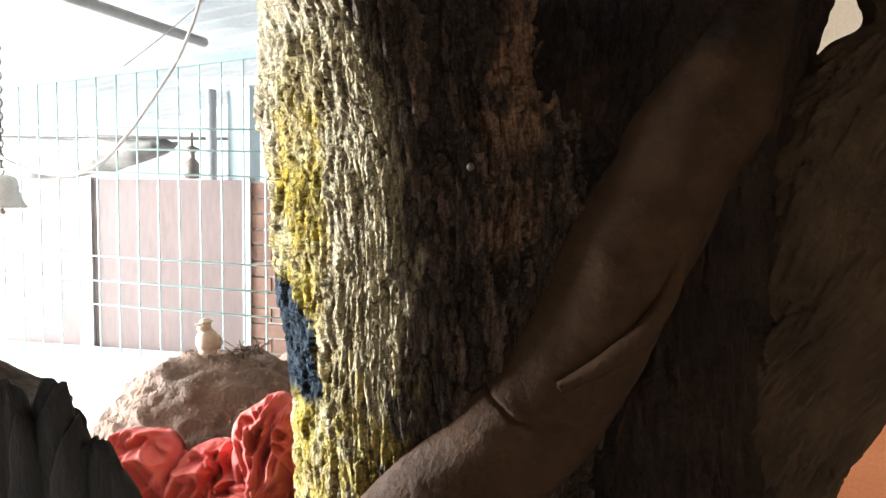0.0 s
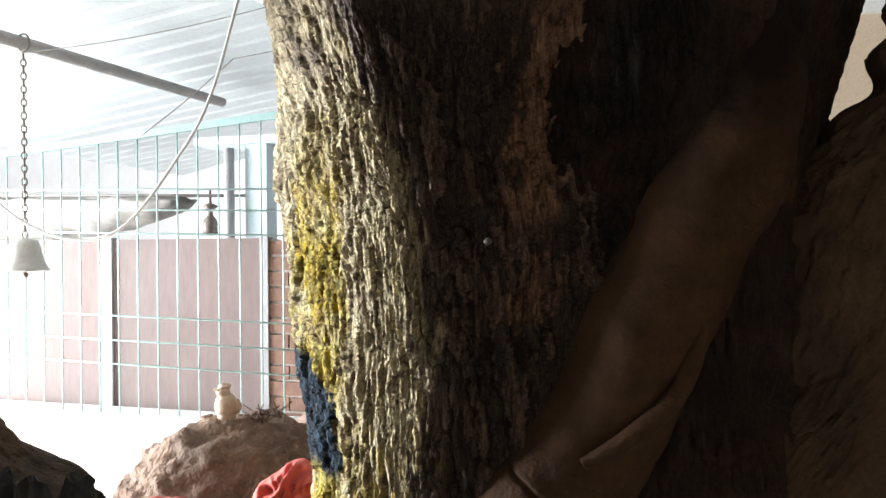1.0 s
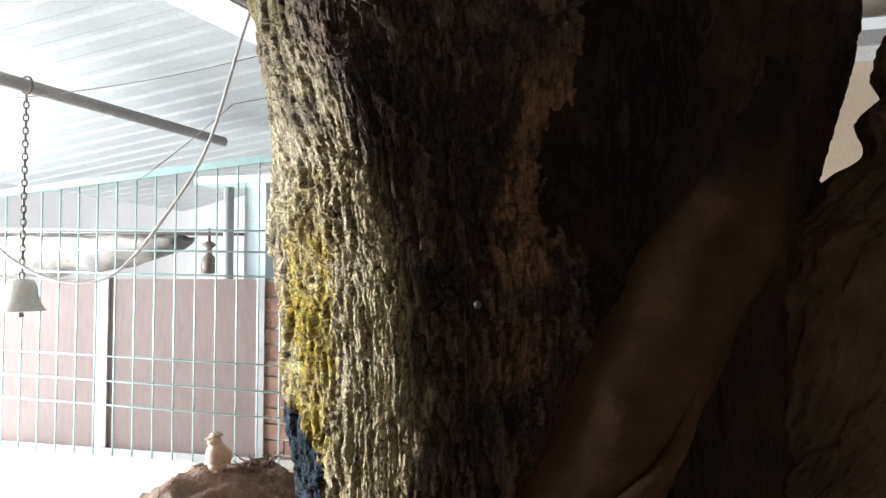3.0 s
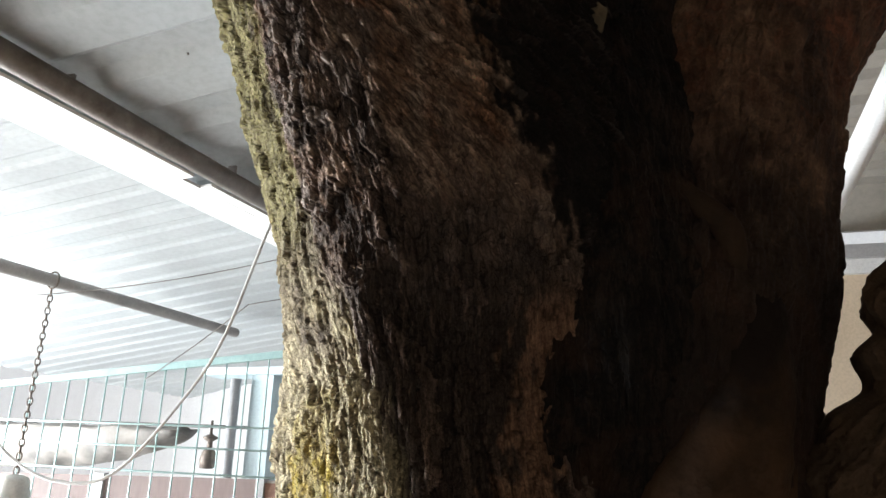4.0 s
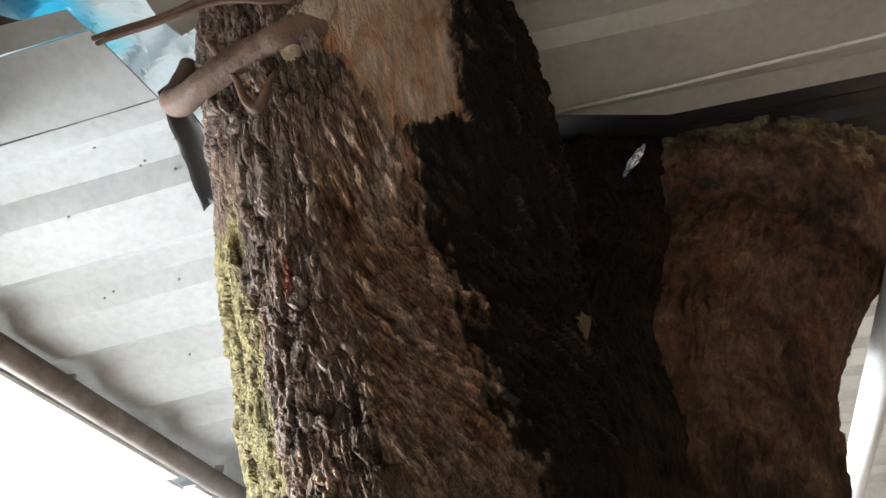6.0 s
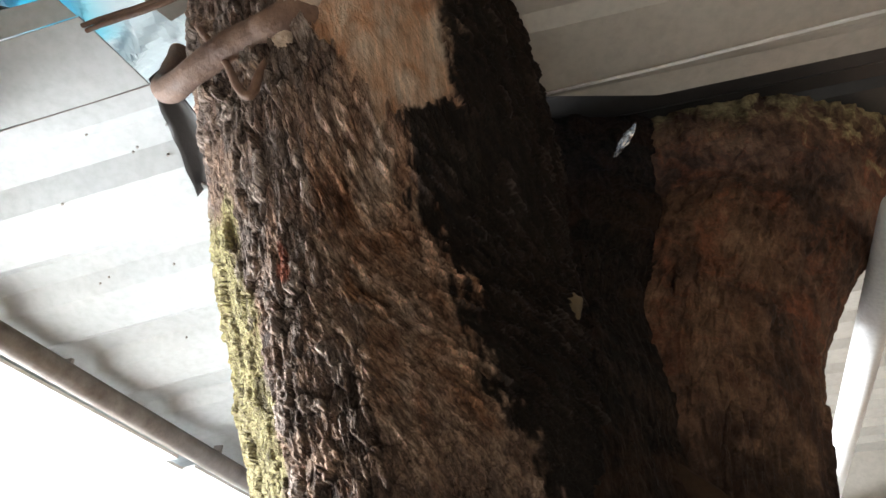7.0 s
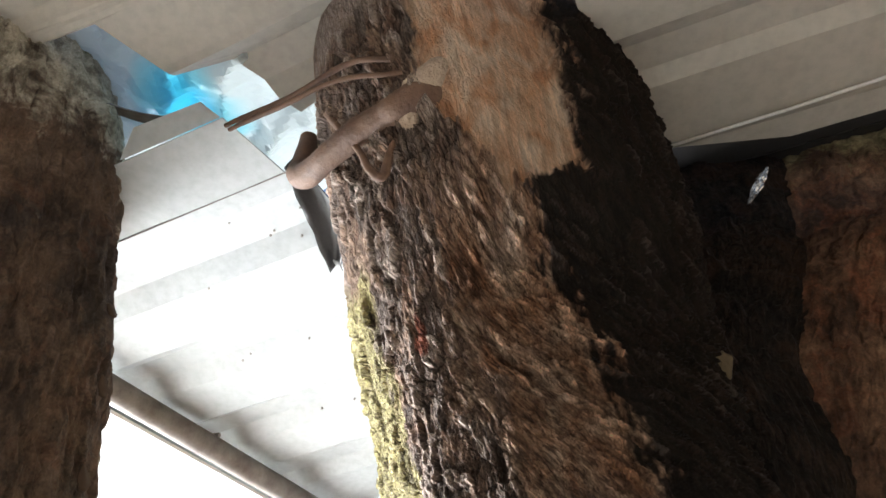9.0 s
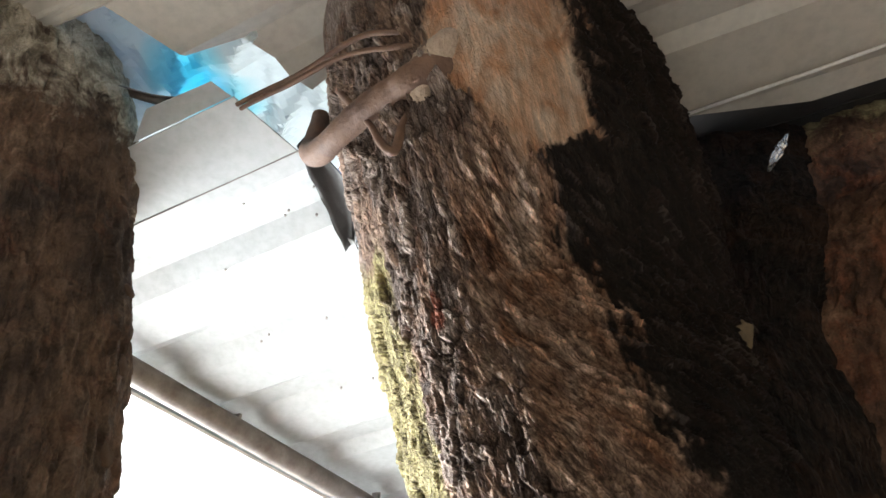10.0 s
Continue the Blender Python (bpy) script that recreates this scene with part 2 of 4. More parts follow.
BARK_CHAR = bark_material("charred_bark", (0.014, 0.010, 0.008), (0.026, 0.017, 0.013), (0.05, 0.03, 0.02), rusty=0.3)
BARK_OLD = bark_material("old_bark", (0.05, 0.036, 0.027), (0.11, 0.07, 0.046), (0.2, 0.135, 0.085), 0.8)
OLD_ROOT = plain("earthy_root", (0.04, 0.024, 0.014), (0.10, 0.06, 0.034), 9, 0.9, 0, 0.8, 34, (1, 1, 0.8), 0.014, 0.2)
ROOT = plain("root_skin", (0.042, 0.021, 0.011), (0.076, 0.040, 0.021), 13, 0.8, 0, 0.6, 48, (1, 1, 1), 0.010, 0.15)
# the root skin turns darker above a ragged height
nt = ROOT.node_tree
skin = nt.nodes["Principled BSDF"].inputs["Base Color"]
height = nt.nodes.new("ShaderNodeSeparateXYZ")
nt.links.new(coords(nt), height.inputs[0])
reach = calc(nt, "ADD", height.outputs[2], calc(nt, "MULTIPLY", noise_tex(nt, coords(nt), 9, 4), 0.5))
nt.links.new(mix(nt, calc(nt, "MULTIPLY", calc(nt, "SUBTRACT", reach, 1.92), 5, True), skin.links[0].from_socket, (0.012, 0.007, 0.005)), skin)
ROOT_DARK = plain("dark_root_skin", (0.02, 0.011, 0.007), (0.045, 0.025, 0.015), 12, 0.85, 0, 0.5, 120, (1, 1, 1), 0.004, 0.15)
CHARRED = plain("charred_slab", (0.012, 0.012, 0.014), (0.04, 0.036, 0.036), 20, 0.8, 0, 0.8, 90, (1, 1, 0.3), 0.01)
COLLAR = plain("branch_collar_wood", (0.30, 0.22, 0.165), (0.52, 0.41, 0.31), 24, 0.9, 0, 1.0, 70, (1, 1, 0.6), 0.012)
STUB = plain("peeled_branch", (0.085, 0.042, 0.027), (0.18, 0.105, 0.068), 16, 0.75, 0, 0.7, 90)
EARTH = plain("fibrous_earth", (0.15, 0.09, 0.06), (0.27, 0.17, 0.12), 7, 0.95, 0, 1.0, 38, (1, 1, 0.7), 0.03)
ROOF = plain("white_roof_sheet", (0.42, 0.45, 0.465), (0.50, 0.53, 0.54), 2.2, 0.45, 0, 0.03, 40)
ROOF_CREAM = plain("cream_roof_sheet", (0.38, 0.355, 0.315), (0.47, 0.445, 0.40), 2.0, 0.45, 0, 0.03, 40)
STEEL = plain("weathered_steel", (0.22, 0.2, 0.19), (0.36, 0.33, 0.31), 9, 0.55, 0.3, 0.15)
PIPE = plain("grey_painted_pipe", (0.08, 0.06, 0.046), (0.20, 0.175, 0.155), 14, 0.5, 0.1, 0.1)
POSTM = plain("pale_grey_post", (0.36, 0.36, 0.37), (0.48, 0.48, 0.49), 7, 0.5, 0.1, 0.1)
PVC = plain("white_pipe", (0.68, 0.68, 0.68), (0.78, 0.78, 0.78), 4, 0.35, 0, 0.03)
TEAL = plain("teal_paint", (0.2, 0.32, 0.32), (0.28, 0.4, 0.39), 12, 0.5, 0, 0.1)
WIRE = plain("green_wire", (0.38, 0.54, 0.54), (0.5, 0.64, 0.63), 20, 0.5, 0.2, 0.1)
CHAINM = plain("rusty_chain", (0.12, 0.1, 0.09), (0.22, 0.18, 0.15), 40, 0.6, 0.6, 0.2)
BELLM = plain("dull_bell_metal", (0.42, 0.41, 0.38), (0.56, 0.54, 0.5), 14, 0.5, 0.25, 0.15)
CLAD = plain("reddish_panel", (0.16, 0.115, 0.105), (0.22, 0.16, 0.15), 3, 0.7, 0, 0.1, 50, (1, 1, 0.2))
BRICK = plain("old_brick", (0.22, 0.12, 0.09), (0.32, 0.19, 0.14), 10, 0.9, 0, 0.5)
WHITE = plain("whitewash", (0.74, 0.74, 0.73), (0.82, 0.82, 0.81), 3, 0.8, 0, 0.2)
CREAM = plain("cream_plaster", (0.60, 0.48, 0.34), (0.68, 0.56, 0.42), 2, 0.85, 0, 0.15)
ORANGE = plain("orange_paint", (0.62, 0.2, 0.08), (0.72, 0.26, 0.11), 4, 0.6, 0, 0.1)
GROUND = plain("dusty_concrete", (0.50, 0.49, 0.47), (0.60, 0.59, 0.56), 2, 0.95, 0, 0.3)
RED = plain("red_cloth", (0.55, 0.06, 0.055), (0.72, 0.17, 0.13), 7, 0.85, 0, 0.5, 300)
RUBBER = plain("black_rubber", (0.018, 0.017, 0.017), (0.035, 0.033, 0.032), 12, 0.5, 0, 0.2)
CLAY = plain("pale_clay", (0.58, 0.44, 0.32), (0.68, 0.56, 0.44), 30, 0.8, 0, 0.2)
TARP = plain("grey_tarpaulin", (0.10, 0.095, 0.09), (0.34, 0.31, 0.28), 5, 0.6, 0, 0.3, 30)
CABLE = plain("white_cable", (0.66, 0.66, 0.66), (0.75, 0.75, 0.75), 10, 0.5, 0, 0.05)
PALEBLUE = plain("pale_blue_paint", (0.5, 0.62, 0.66), (0.6, 0.7, 0.73), 5, 0.7, 0, 0.1)

# ---- mesh helpers ----


def part(name, bm, material, parent=None, label="", smooth=True):
    me = bpy.data.meshes.new(name)
    bm.to_mesh(me)
    bm.free()
    me.materials.append(material)
    if smooth:
        me.polygons.foreach_set("use_smooth", [True] * len(me.polygons))
    ob = new(name, me)
    ob.parent = parent
    if label:
        ob["label"] = label
    return ob


def thing(name, label, category, at=(0, 0, 0), group="", kind=""):
    return tagged(new(name), label, category, group, kind)


def spline(rows, t):
    """Catmull-Rom through rows of numbers, t from 0 to 1."""
    n = len(rows) - 1
    f = min(max(t, 0), 1) * n
    i = min(int(f), n - 1)
    f -= i
    a, b, c, d = (np.array(rows[min(max(k, 0), n)], float) for k in (i - 1, i, i + 1, i + 2))
    return b + 0.5 * f * (c - a + f * (2 * a - 5 * b + 4 * c - d + f * (3 * (b - c) + d - a)))


def loft(bm, rings, close=True, cap=True):
    vs = [[bm.verts.new(p) for p in r] for r in rings]
    n = len(vs[0])
    for a, b in zip(vs, vs[1:]):
        for i in range(n if close else n - 1):
            bm.faces.new((a[i], a[(i + 1) % n], b[(i + 1) % n], b[i]))
    if cap and close:
        bm.faces.new(vs[0][::-1])
        bm.faces.new(vs[-1])
    return vs


def tube(bm, pts, radii, sides=10, cap=True):
    """A round tube along points, with a radius for each."""
    pts = [Vector(p) for p in pts]
    rings, side = [], None
    for i, p in enumerate(pts):
        d = (pts[min(i + 1, len(pts) - 1)] - pts[max(i - 1, 0)]).normalized()
        if side is None:
            side = d.orthogonal().normalized()
        side = (side - d * side.dot(d)).normalized()
        up = d.cross(side)
        r = radii[i] if isinstance(radii, (list, tuple)) else radii
        rings.append([p + (side * math.cos(a) + up * math.sin(a)) * r for a in (2 * math.pi * k / sides for k in range(sides))])
    loft(bm, rings, True, cap)


def bar(bm, a, b, w, h, up=(0, 0, 1)):
    """A straight bar of w by h from a to b."""
    a, b = Vector(a), Vector(b)
    d = (b - a).normalized()
    s = d.cross(Vector(up)).normalized()
    t = s.cross(d)
    rings = [[p + s * (w / 2 * i) + t * (h / 2 * j) for i, j in ((-1, -1), (1, -1), (1, 1), (-1, 1))] for p in (a, b)]
    loft(bm, rings)


def box(bm, lo, hi, m=None):
    r = bmesh.ops.create_cube(bm, size=1)["verts"]
    for v in r:
        v.co = Vector([l + (c + 0.5) * (h - l) for c, l, h in zip(v.co, lo, hi)])
        if m:
            v.co = m @ v.co


def uvbox(bm, lo, hi):
    """A box in the shed's axes."""
    rings = [[uv(u, v, z) for u, v in ((lo[0], lo[1]), (hi[0], lo[1]), (hi[0], hi[1]), (lo[0], hi[1]))] for z in (lo[2], hi[2])]
    loft(bm, rings)


def relief(p, depth, size, tall=0.42, ridge=0.5):
    """How far bark stands out: flaking plates at uneven heights, cracks and long ridges."""
    w = noise.noise_vector(p * 9) * 0.02 + noise.noise_vector(p * 38) * 0.007 + noise.noise_vector(p * 95) * 0.003
    q = Vector((p.x + w.x, p.y + w.y, (p.z + w.z) * tall)) / size
    d, c = noise.voronoi(q)
    crack = min(1.0, (d[1] - d[0]) / 0.13)
    lift = noise.cell(c[0] * 7.3)
    slant = (q - c[0]).z * 0.55 * noise.cell(c[0] * 3.1 + Vector((5, 2, 9)))
    q3 = Vector((p.x + w.x, p.y, (p.z + w.z) * tall * 0.8)) / (size * 0.42)
    d3, c3 = noise.voronoi(q3)
    small = min(1.0, (d3[1] - d3[0]) / 0.2) * (0.5 + 0.5 * noise.cell(c3[0] * 5.1))
    rid = 1 - abs(noise.fractal(Vector((p.x, p.y, p.z * 0.22)) * 15, 0.9, 2.0, 4)) * 1.6
    lump = noise.fractal(p * 3.5, 1.0, 2.0, 3)
    fine = noise.fractal(Vector((p.x, p.y, p.z * 0.2)) * 55, 0.6, 2.1, 3)
    return depth * (0.42 * fine + crack * (0.45 + 0.6 * lift + slant) + 0.55 * small + ridge * rid + 1.3 * lump - 0.6)


def stem(name, rows, around, along, depth, size, mat, parent, label="", tall=0.42, ridge=0.5, ragged=0.0, face=0.0, flats=None, twist=0.0):
    """A trunk from rows of (z, x, y, rx, ry) with bark relief that follows its lean; flats: its flattened sides by height."""
    bm = bmesh.new()
    rings, flows = [], []
    for j in range(along + 1):
        z, cx, cy, rx, ry = spline(rows, j / along)
        ring = []
        for i in range(around):
            f = i / around
            f += 0.11 * math.sin(2 * math.pi * f)
            a = face + math.pi + 2 * math.pi * f
            n = Vector((math.cos(a), math.sin(a), 0))
            p = Vector((cx + rx * n.x, cy + ry * n.y, z))
            tw = a + twist * max(0.0, z - 1.9)
            q = Vector((0.38 * math.cos(tw), 0.38 * math.sin(tw), z))
            calm = 1.0
            for (nx, ny), grow, far in flats(z) if flats else ():
                off = Vector((cx + (p.x - cx) * grow, cy + (p.y - cy) * grow, z))
                over = (off.x - cx) * nx + (off.y - cy) * ny - far
                p = off - Vector((nx, ny, 0)) * max(0.0, over)
                calm = min(calm, 1 - 10 * max(0.0, min(0.05, over)))
            if ragged and j > along * 0.7:
                p.z += ragged * noise.fractal(Vector((n.x * 3, n.y * 3, 3)), 0.7, 2.0, 4) * (j / along - 0.7) * 3.3
            flows.append(q)
            ring.append(p + n * calm * relief(q, depth, size, tall, ridge))
        rings.append(ring)
    loft(bm, rings)
    ob = part(name, bm, mat, parent, label)
    at = ob.data.attributes.new("flow", "FLOAT_VECTOR", "POINT")
    at.data.foreach_set("vector", np.array(flows, dtype=np.float32).ravel())
    return ob


def sheet(name, poly, z0, slope, mat, label, pitch=0.2, high=0.03, thick=0.004, wave=0.0, start=0.0, shape=(0.12, 0.34, 0.46)):
    """A ribbed roof sheet: a convex outline in u and v, ribs along u."""
    def span(v):
        us = []
        for (u1, v1), (u2, v2) in zip(poly, poly[1:] + poly[:1]):
            if (v1 - v) * (v2 - v) <= 0 and v1 != v2:
                us.append(u1 + (u2 - u1) * (v - v1) / (v2 - v1))
        return min(us), max(us)
    v0, v1 = min(p[1] for p in poly) + 1e-4, max(p[1] for p in poly) - 1e-4
    cuts = {v0, v1, *(p[1] for p in poly if v0 < p[1] < v1)}
    k = math.floor((v0 - start) / pitch)
    while start + k * pitch < v1:
        for f in (0.0, *shape):
            if v0 < start + (k + f) * pitch < v1:
                cuts.add(start + (k + f) * pitch)
        k += 1
    def rise(v):
        f = (v - start) / pitch - math.floor((v - start) / pitch)
        a, b, c = shape
        if start and v < start:
            return 0.0
        return high * (f / a if f < a else 1 if f < b else (c - f) / (c - b) if f < c else 0)
    bm = bmesh.new()
    rows = []
    for v in sorted(cuts):
        a, b = span(v)
        steps = [a + (b - a) * i / 12 for i in range(13)]
        lo = [uv(u, v, z0 + slope * u + rise(v) + wave * noise.noise(Vector((u * 2.5, v * 3, 0.5)))) for u in steps]
        rows.append(lo)
    top = [[p + Vector((0, 0, thick)) for p in r] for r in rows]
    rings = [r + t[::-1] for r, t in zip(rows, top)]
    loft(bm, rings)
    ob = part(name, bm, mat, None, "", False)
    return tagged(ob, label, "roof sheet", "", "structure")


# ---- large structure ----
bm = bmesh.new()
bmesh.ops.create_grid(bm, x_segments=40, y_segments=40, size=60)
for v in bm.verts:
    v.co.z = 0.02 * noise.noise(v.co * 0.7)
tagged(part("ground", bm, GROUND), "pale dusty concrete ground under the shed", "ground", "", "structure")

FV = 3.05
bm = bmesh.new()
uvbox(bm, (-4.45, FV - 0.03, -0.05), (-0.4, FV + 0.14, 0.72))
tagged(part("wall_low", bm, WHITE, None, "", False), "low whitewashed wall below the wire fence", "wall", "", "structure")

# panel wall behind the fence
panel_wall = thing("wall_panels", "reddish panel wall with grey posts behind wire mesh", "wall", kind="structure")
for u0, u1 in ((-4.14, -2.62), (-2.55, -1.66)):
    bm = bmesh.new()
    uvbox(bm, (u0, FV + 0.16, 0.5), (u1, FV + 0.19, 1.625))
    part("panel", bm, CLAD, panel_wall, "", False)
for u0, u1 in ((-4.20, -4.14), (-2.62, -2.55), (-1.66, -1.615)):
    bm = bmesh.new()
    uvbox(bm, (u0, FV + 0.145, 0.5), (u1, FV + 0.20, 1.635))
    part("post", bm, POSTM, panel_wall, "", False)

# walls that close the shed
bm = bmesh.new()
uvbox(bm, (0.6, 3.5, 0.75), (6.2, 3.7, 2.62))
tagged(part("wall_back", bm, CREAM, None, "", False), "cream plastered wall at the back of the shed", "wall", "", "structure")
bm = bmesh.new()
uvbox(bm, (0.6, 3.48, -0.05), (6.2, 3.7, 0.75))
tagged(part("wall_back_foot", bm, ORANGE, None, "", False), "orange painted foot of the cream wall", "wall", "", "structure")
# side and rear walls are unseen, added to keep light out
bm = bmesh.new()
uvbox(bm, (6.0, -4.0, -0.05), (6.2, 3.48, 3.6))
tagged(part("unseen_wall_right", bm, CREAM, None, "", False), "unseen cream side wall added to enclose the shed", "wall", "", "structure")
bm = bmesh.new()
uvbox(bm, (-6.0, -4.2, -0.05), (6.2, -4.0, 3.9))
tagged(part("unseen_wall_rear", bm, CREAM, None, "", False), "unseen cream rear wall added to enclose the shed", "wall", "", "structure")

bm = bmesh.new()
uvbox(bm, (0.6, 3.47, 2.62), (6.2, 3.72, 2.69))
tagged(part("wall_beam", bm, WHITE, None, "", False), "white beam along the top of the cream wall", "beam", "", "structure")
# grey bar put in for the shadow band above the beam
bm = bmesh.new()
uvbox(bm, (0.6, 3.44, 2.69), (6.2, 3.52, 2.755))
tagged(part("shadow_bar", bm, POSTM, None, "", False), "grey bar for the shadow band on the white beam", "beam", "", "structure")
bm = bmesh.new()
uvbox(bm, (-0.76, 3.60, 2.87), (6.2, 3.62, 3.16))
tagged(part("roof_fascia", bm, ROOF_CREAM, None, "", False), "pale metal fascia below the roof edge", "fascia", "", "structure")

# roof: slopes down towards the open side
RZ, SL = 3.075, 0.14
sheet("roof_upper", [(-2.25, 0.44), (-0.75, 0.445), (-0.70, 0.69), (-0.735, 0.76), (-0.765, 0.92), (-0.74, 0.97), (-0.74, 6.0), (-1.2, 6.0)], RZ, SL, ROOF, "white ribbed metal roof sheet with a cut corner", 0.355, 0.028, 0.004, 0.004, 0.69, (0.12, 0.34, 0.53))
for name, rows, mat in (("lap_joint", [(-1.75, 0.634, -0.002), (-0.70, 0.634, -0.002), (-0.70, 0.6365, -0.003), (-1.75, 0.6365, -0.003)], STEEL), ("turned_edge", [(-1.02, 0.438, -0.001), (-0.755, 0.442, -0.001), (-0.79, 0.405, 0.03), (-0.96, 0.395, 0.03)], ROOF)):
    bm = bmesh.new()
    low = [uv(u, v, RZ + SL * u + z) for u, v, z in rows]
    loft(bm, [low, [p + Vector((0, 0, 0.003)) for p in low]])
    part(name, bm, mat, bpy.data.objects["roof_upper"], "", False)
sheet("roof_lower", [(-4.7, -4.2), (-2.4, -4.2), (-1.85, 0.0), (-1.45, 2.4), (-0.85, 6.0), (-4.7, 7.0)], RZ - 0.016, SL, ROOF, "white ribbed metal roof sheet over the open side", 0.2, 0.009)
sheet("roof_back", [(-0.76, 1.95), (6.2, 1.95), (6.2, 3.62), (-0.76, 3.62)], RZ, SL * 0.2, ROOF_CREAM, "ribbed metal roof sheet behind the tree", 0.2, 0.03)
sheet("roof_near", [(0.03, -4.2), (6.2, -4.2), (6.2, 1.0), (0.40, 1.0), (0.14, 0.93), (0.04, 0.77)], RZ - 0.07, SL * 0.2, ROOF_CREAM, "cream ribbed metal roof sheet cut round the tree", 0.3, 0.02)
sheet("roof_top", [(-2.3, -4.2), (0.05, -4.2), (0.05, 0.33), (-0.336, 0.50), (-0.652, 0.57), (-0.726, 0.39), (-0.851, 0.36), (-0.93, 0.19), (-1.8, 0.12)], RZ + 0.12, SL, ROOF_CREAM, "bent cream metal roof sheet above the gap", 0.35, 0.03, 0.004, 0.02)


def pipe_thing(name, pts, r, mat, label, category="pipe", sides=16):
    bm = bmesh.new()
    tube(bm, pts, r, sides)
    return tagged(part(name, bm, mat), label, category)


# added sheet that keeps sun from reaching the stems through the roof hole
sheet("roof_sun_block", [(-0.42, 0.75), (2.4, 0.75), (2.4, 2.4), (-0.42, 2.4)], RZ + 0.13, SL * 0.2, RUBBER, "dark sheet added over the hole round the tree to block sun", 0.2, 0.02)
# out of view, added to cut fill light from behind the camera
bm = bmesh.new()
uvbox(bm, (-2.8, -4.0, -0.05), (-2.6, -0.9, 2.68))
tagged(part("unseen_wall_left", bm, CREAM, None, "", False), "unseen cream wall added to cut light from the left rear", "wall", "", "structure")
pipe_thing("roof_purlin", [(-1.795, 0.124, 2.80), (-0.24, 3.70, 2.80)], 0.04, PIPE, "grey steel pipe purlin under the white roof", "purlin")
pipe_thing("roof_purlin", [uv(-2.60, -1.0, 2.42), uv(-2.60, 4.4, 2.61)], 0.033, STEEL, "thin grey steel pipe purlin carrying a bell chain", "purlin")
pipe_thing("roof_purlin", [uv(0.92, 1.3, 2.83), uv(1.10, 3.6, 2.83)], 0.045, PVC, "white painted pipe purlin beside the tree", "purlin")

# ---- fence ----
fence = thing("wire_fence", "green welded wire fence with a teal top rail", "fence")
bm = bmesh.new()
bar(bm, uv(-4.4, FV, 1.9925), uv(-0.9, FV, 2.265), 0.03, 0.035)
part("top_rail", bm, TEAL, fence, "teal painted steel rail", False)
for z in (0.957, 1.08, 1.207, 1.635, 1.755, 1.86):
    bm = bmesh.new()
    tube(bm, [uv(-4.4, FV - 0.009, z + 0.066), uv(-0.9, FV - 0.009, z - 0.013)], 0.0052, 6)
    part("wire", bm, WIRE, fence)
for k in range(13, 42):
    u = -5.888 + 0.1167 * k
    bm = bmesh.new()
    tube(bm, [uv(u, FV, 0.70), uv(u, FV, 1.865 + (u + 6) * 0.0778)], 0.0048, 6)
    part("wire", bm, WIRE, fence)

# ---- the tree ----
tree = thing("banyan_tree", "huge banyan with rough painted bark and aerial roots", "tree")
def flat_sides(z):
    """The lower stem has a flat outer side that meets its front in a ridge; both fade out above."""
    w = max(0.0, min(1.0, (2.15 - z) / 0.3)) * max(0.0, min(1.0, (z - 0.5) / 0.2))
    front = 0.405 - 0.11 * max(0.0, min(0.5, z - 1.45))
    return (((-0.76, -0.65), 1 + 0.045 * w, 0.368 + 0.08 * (1 - w)), ((-0.12, -0.993), 1.0, front + 0.08 * (1 - w)))


def ease(a, b, x):
    f = min(1.0, max(0.0, (x - a) / (b - a)))
    return f * f * (3 - 2 * f)


def along_height(knots, z):
    """A value that changes with height, straight between knots of (z, value)."""
    return float(np.interp(z, [k[0] for k in knots], [k[1] for k in knots]))


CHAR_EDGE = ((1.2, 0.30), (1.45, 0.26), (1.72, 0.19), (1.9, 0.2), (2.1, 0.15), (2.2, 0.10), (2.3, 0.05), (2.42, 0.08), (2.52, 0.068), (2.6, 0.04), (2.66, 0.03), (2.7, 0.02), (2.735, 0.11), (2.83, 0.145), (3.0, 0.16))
RIDGE = ((0.9, -0.27), (1.14, -0.15), (1.3, -0.12), (1.58, -0.13), (1.73, -0.16), (1.9, -0.23), (2.08, -0.29), (2.3, -0.34))
STEM_ROWS = [
    (0.0, 0.25, 1.47, 0.47, 0.42), (0.6, 0.22, 1.44, 0.37, 0.38), (1.0, 0.22, 1.43, 0.34, 0.38), (1.3, 0.22, 1.44, 0.368, 0.40), (1.55, 0.22, 1.46, 0.402, 0.42),
    (1.8, 0.20, 1.48, 0.408, 0.42), (2.05, 0.19, 1.43, 0.415, 0.42), (2.27, 0.15, 1.32, 0.425, 0.42), (2.57, 0.05, 1.14, 0.395, 0.34), (2.8, 0.0, 0.92, 0.375, 0.38), (3.3, -0.12, 0.66, 0.36, 0.36), (4.2, -0.3, 0.3, 0.33, 0.33)]


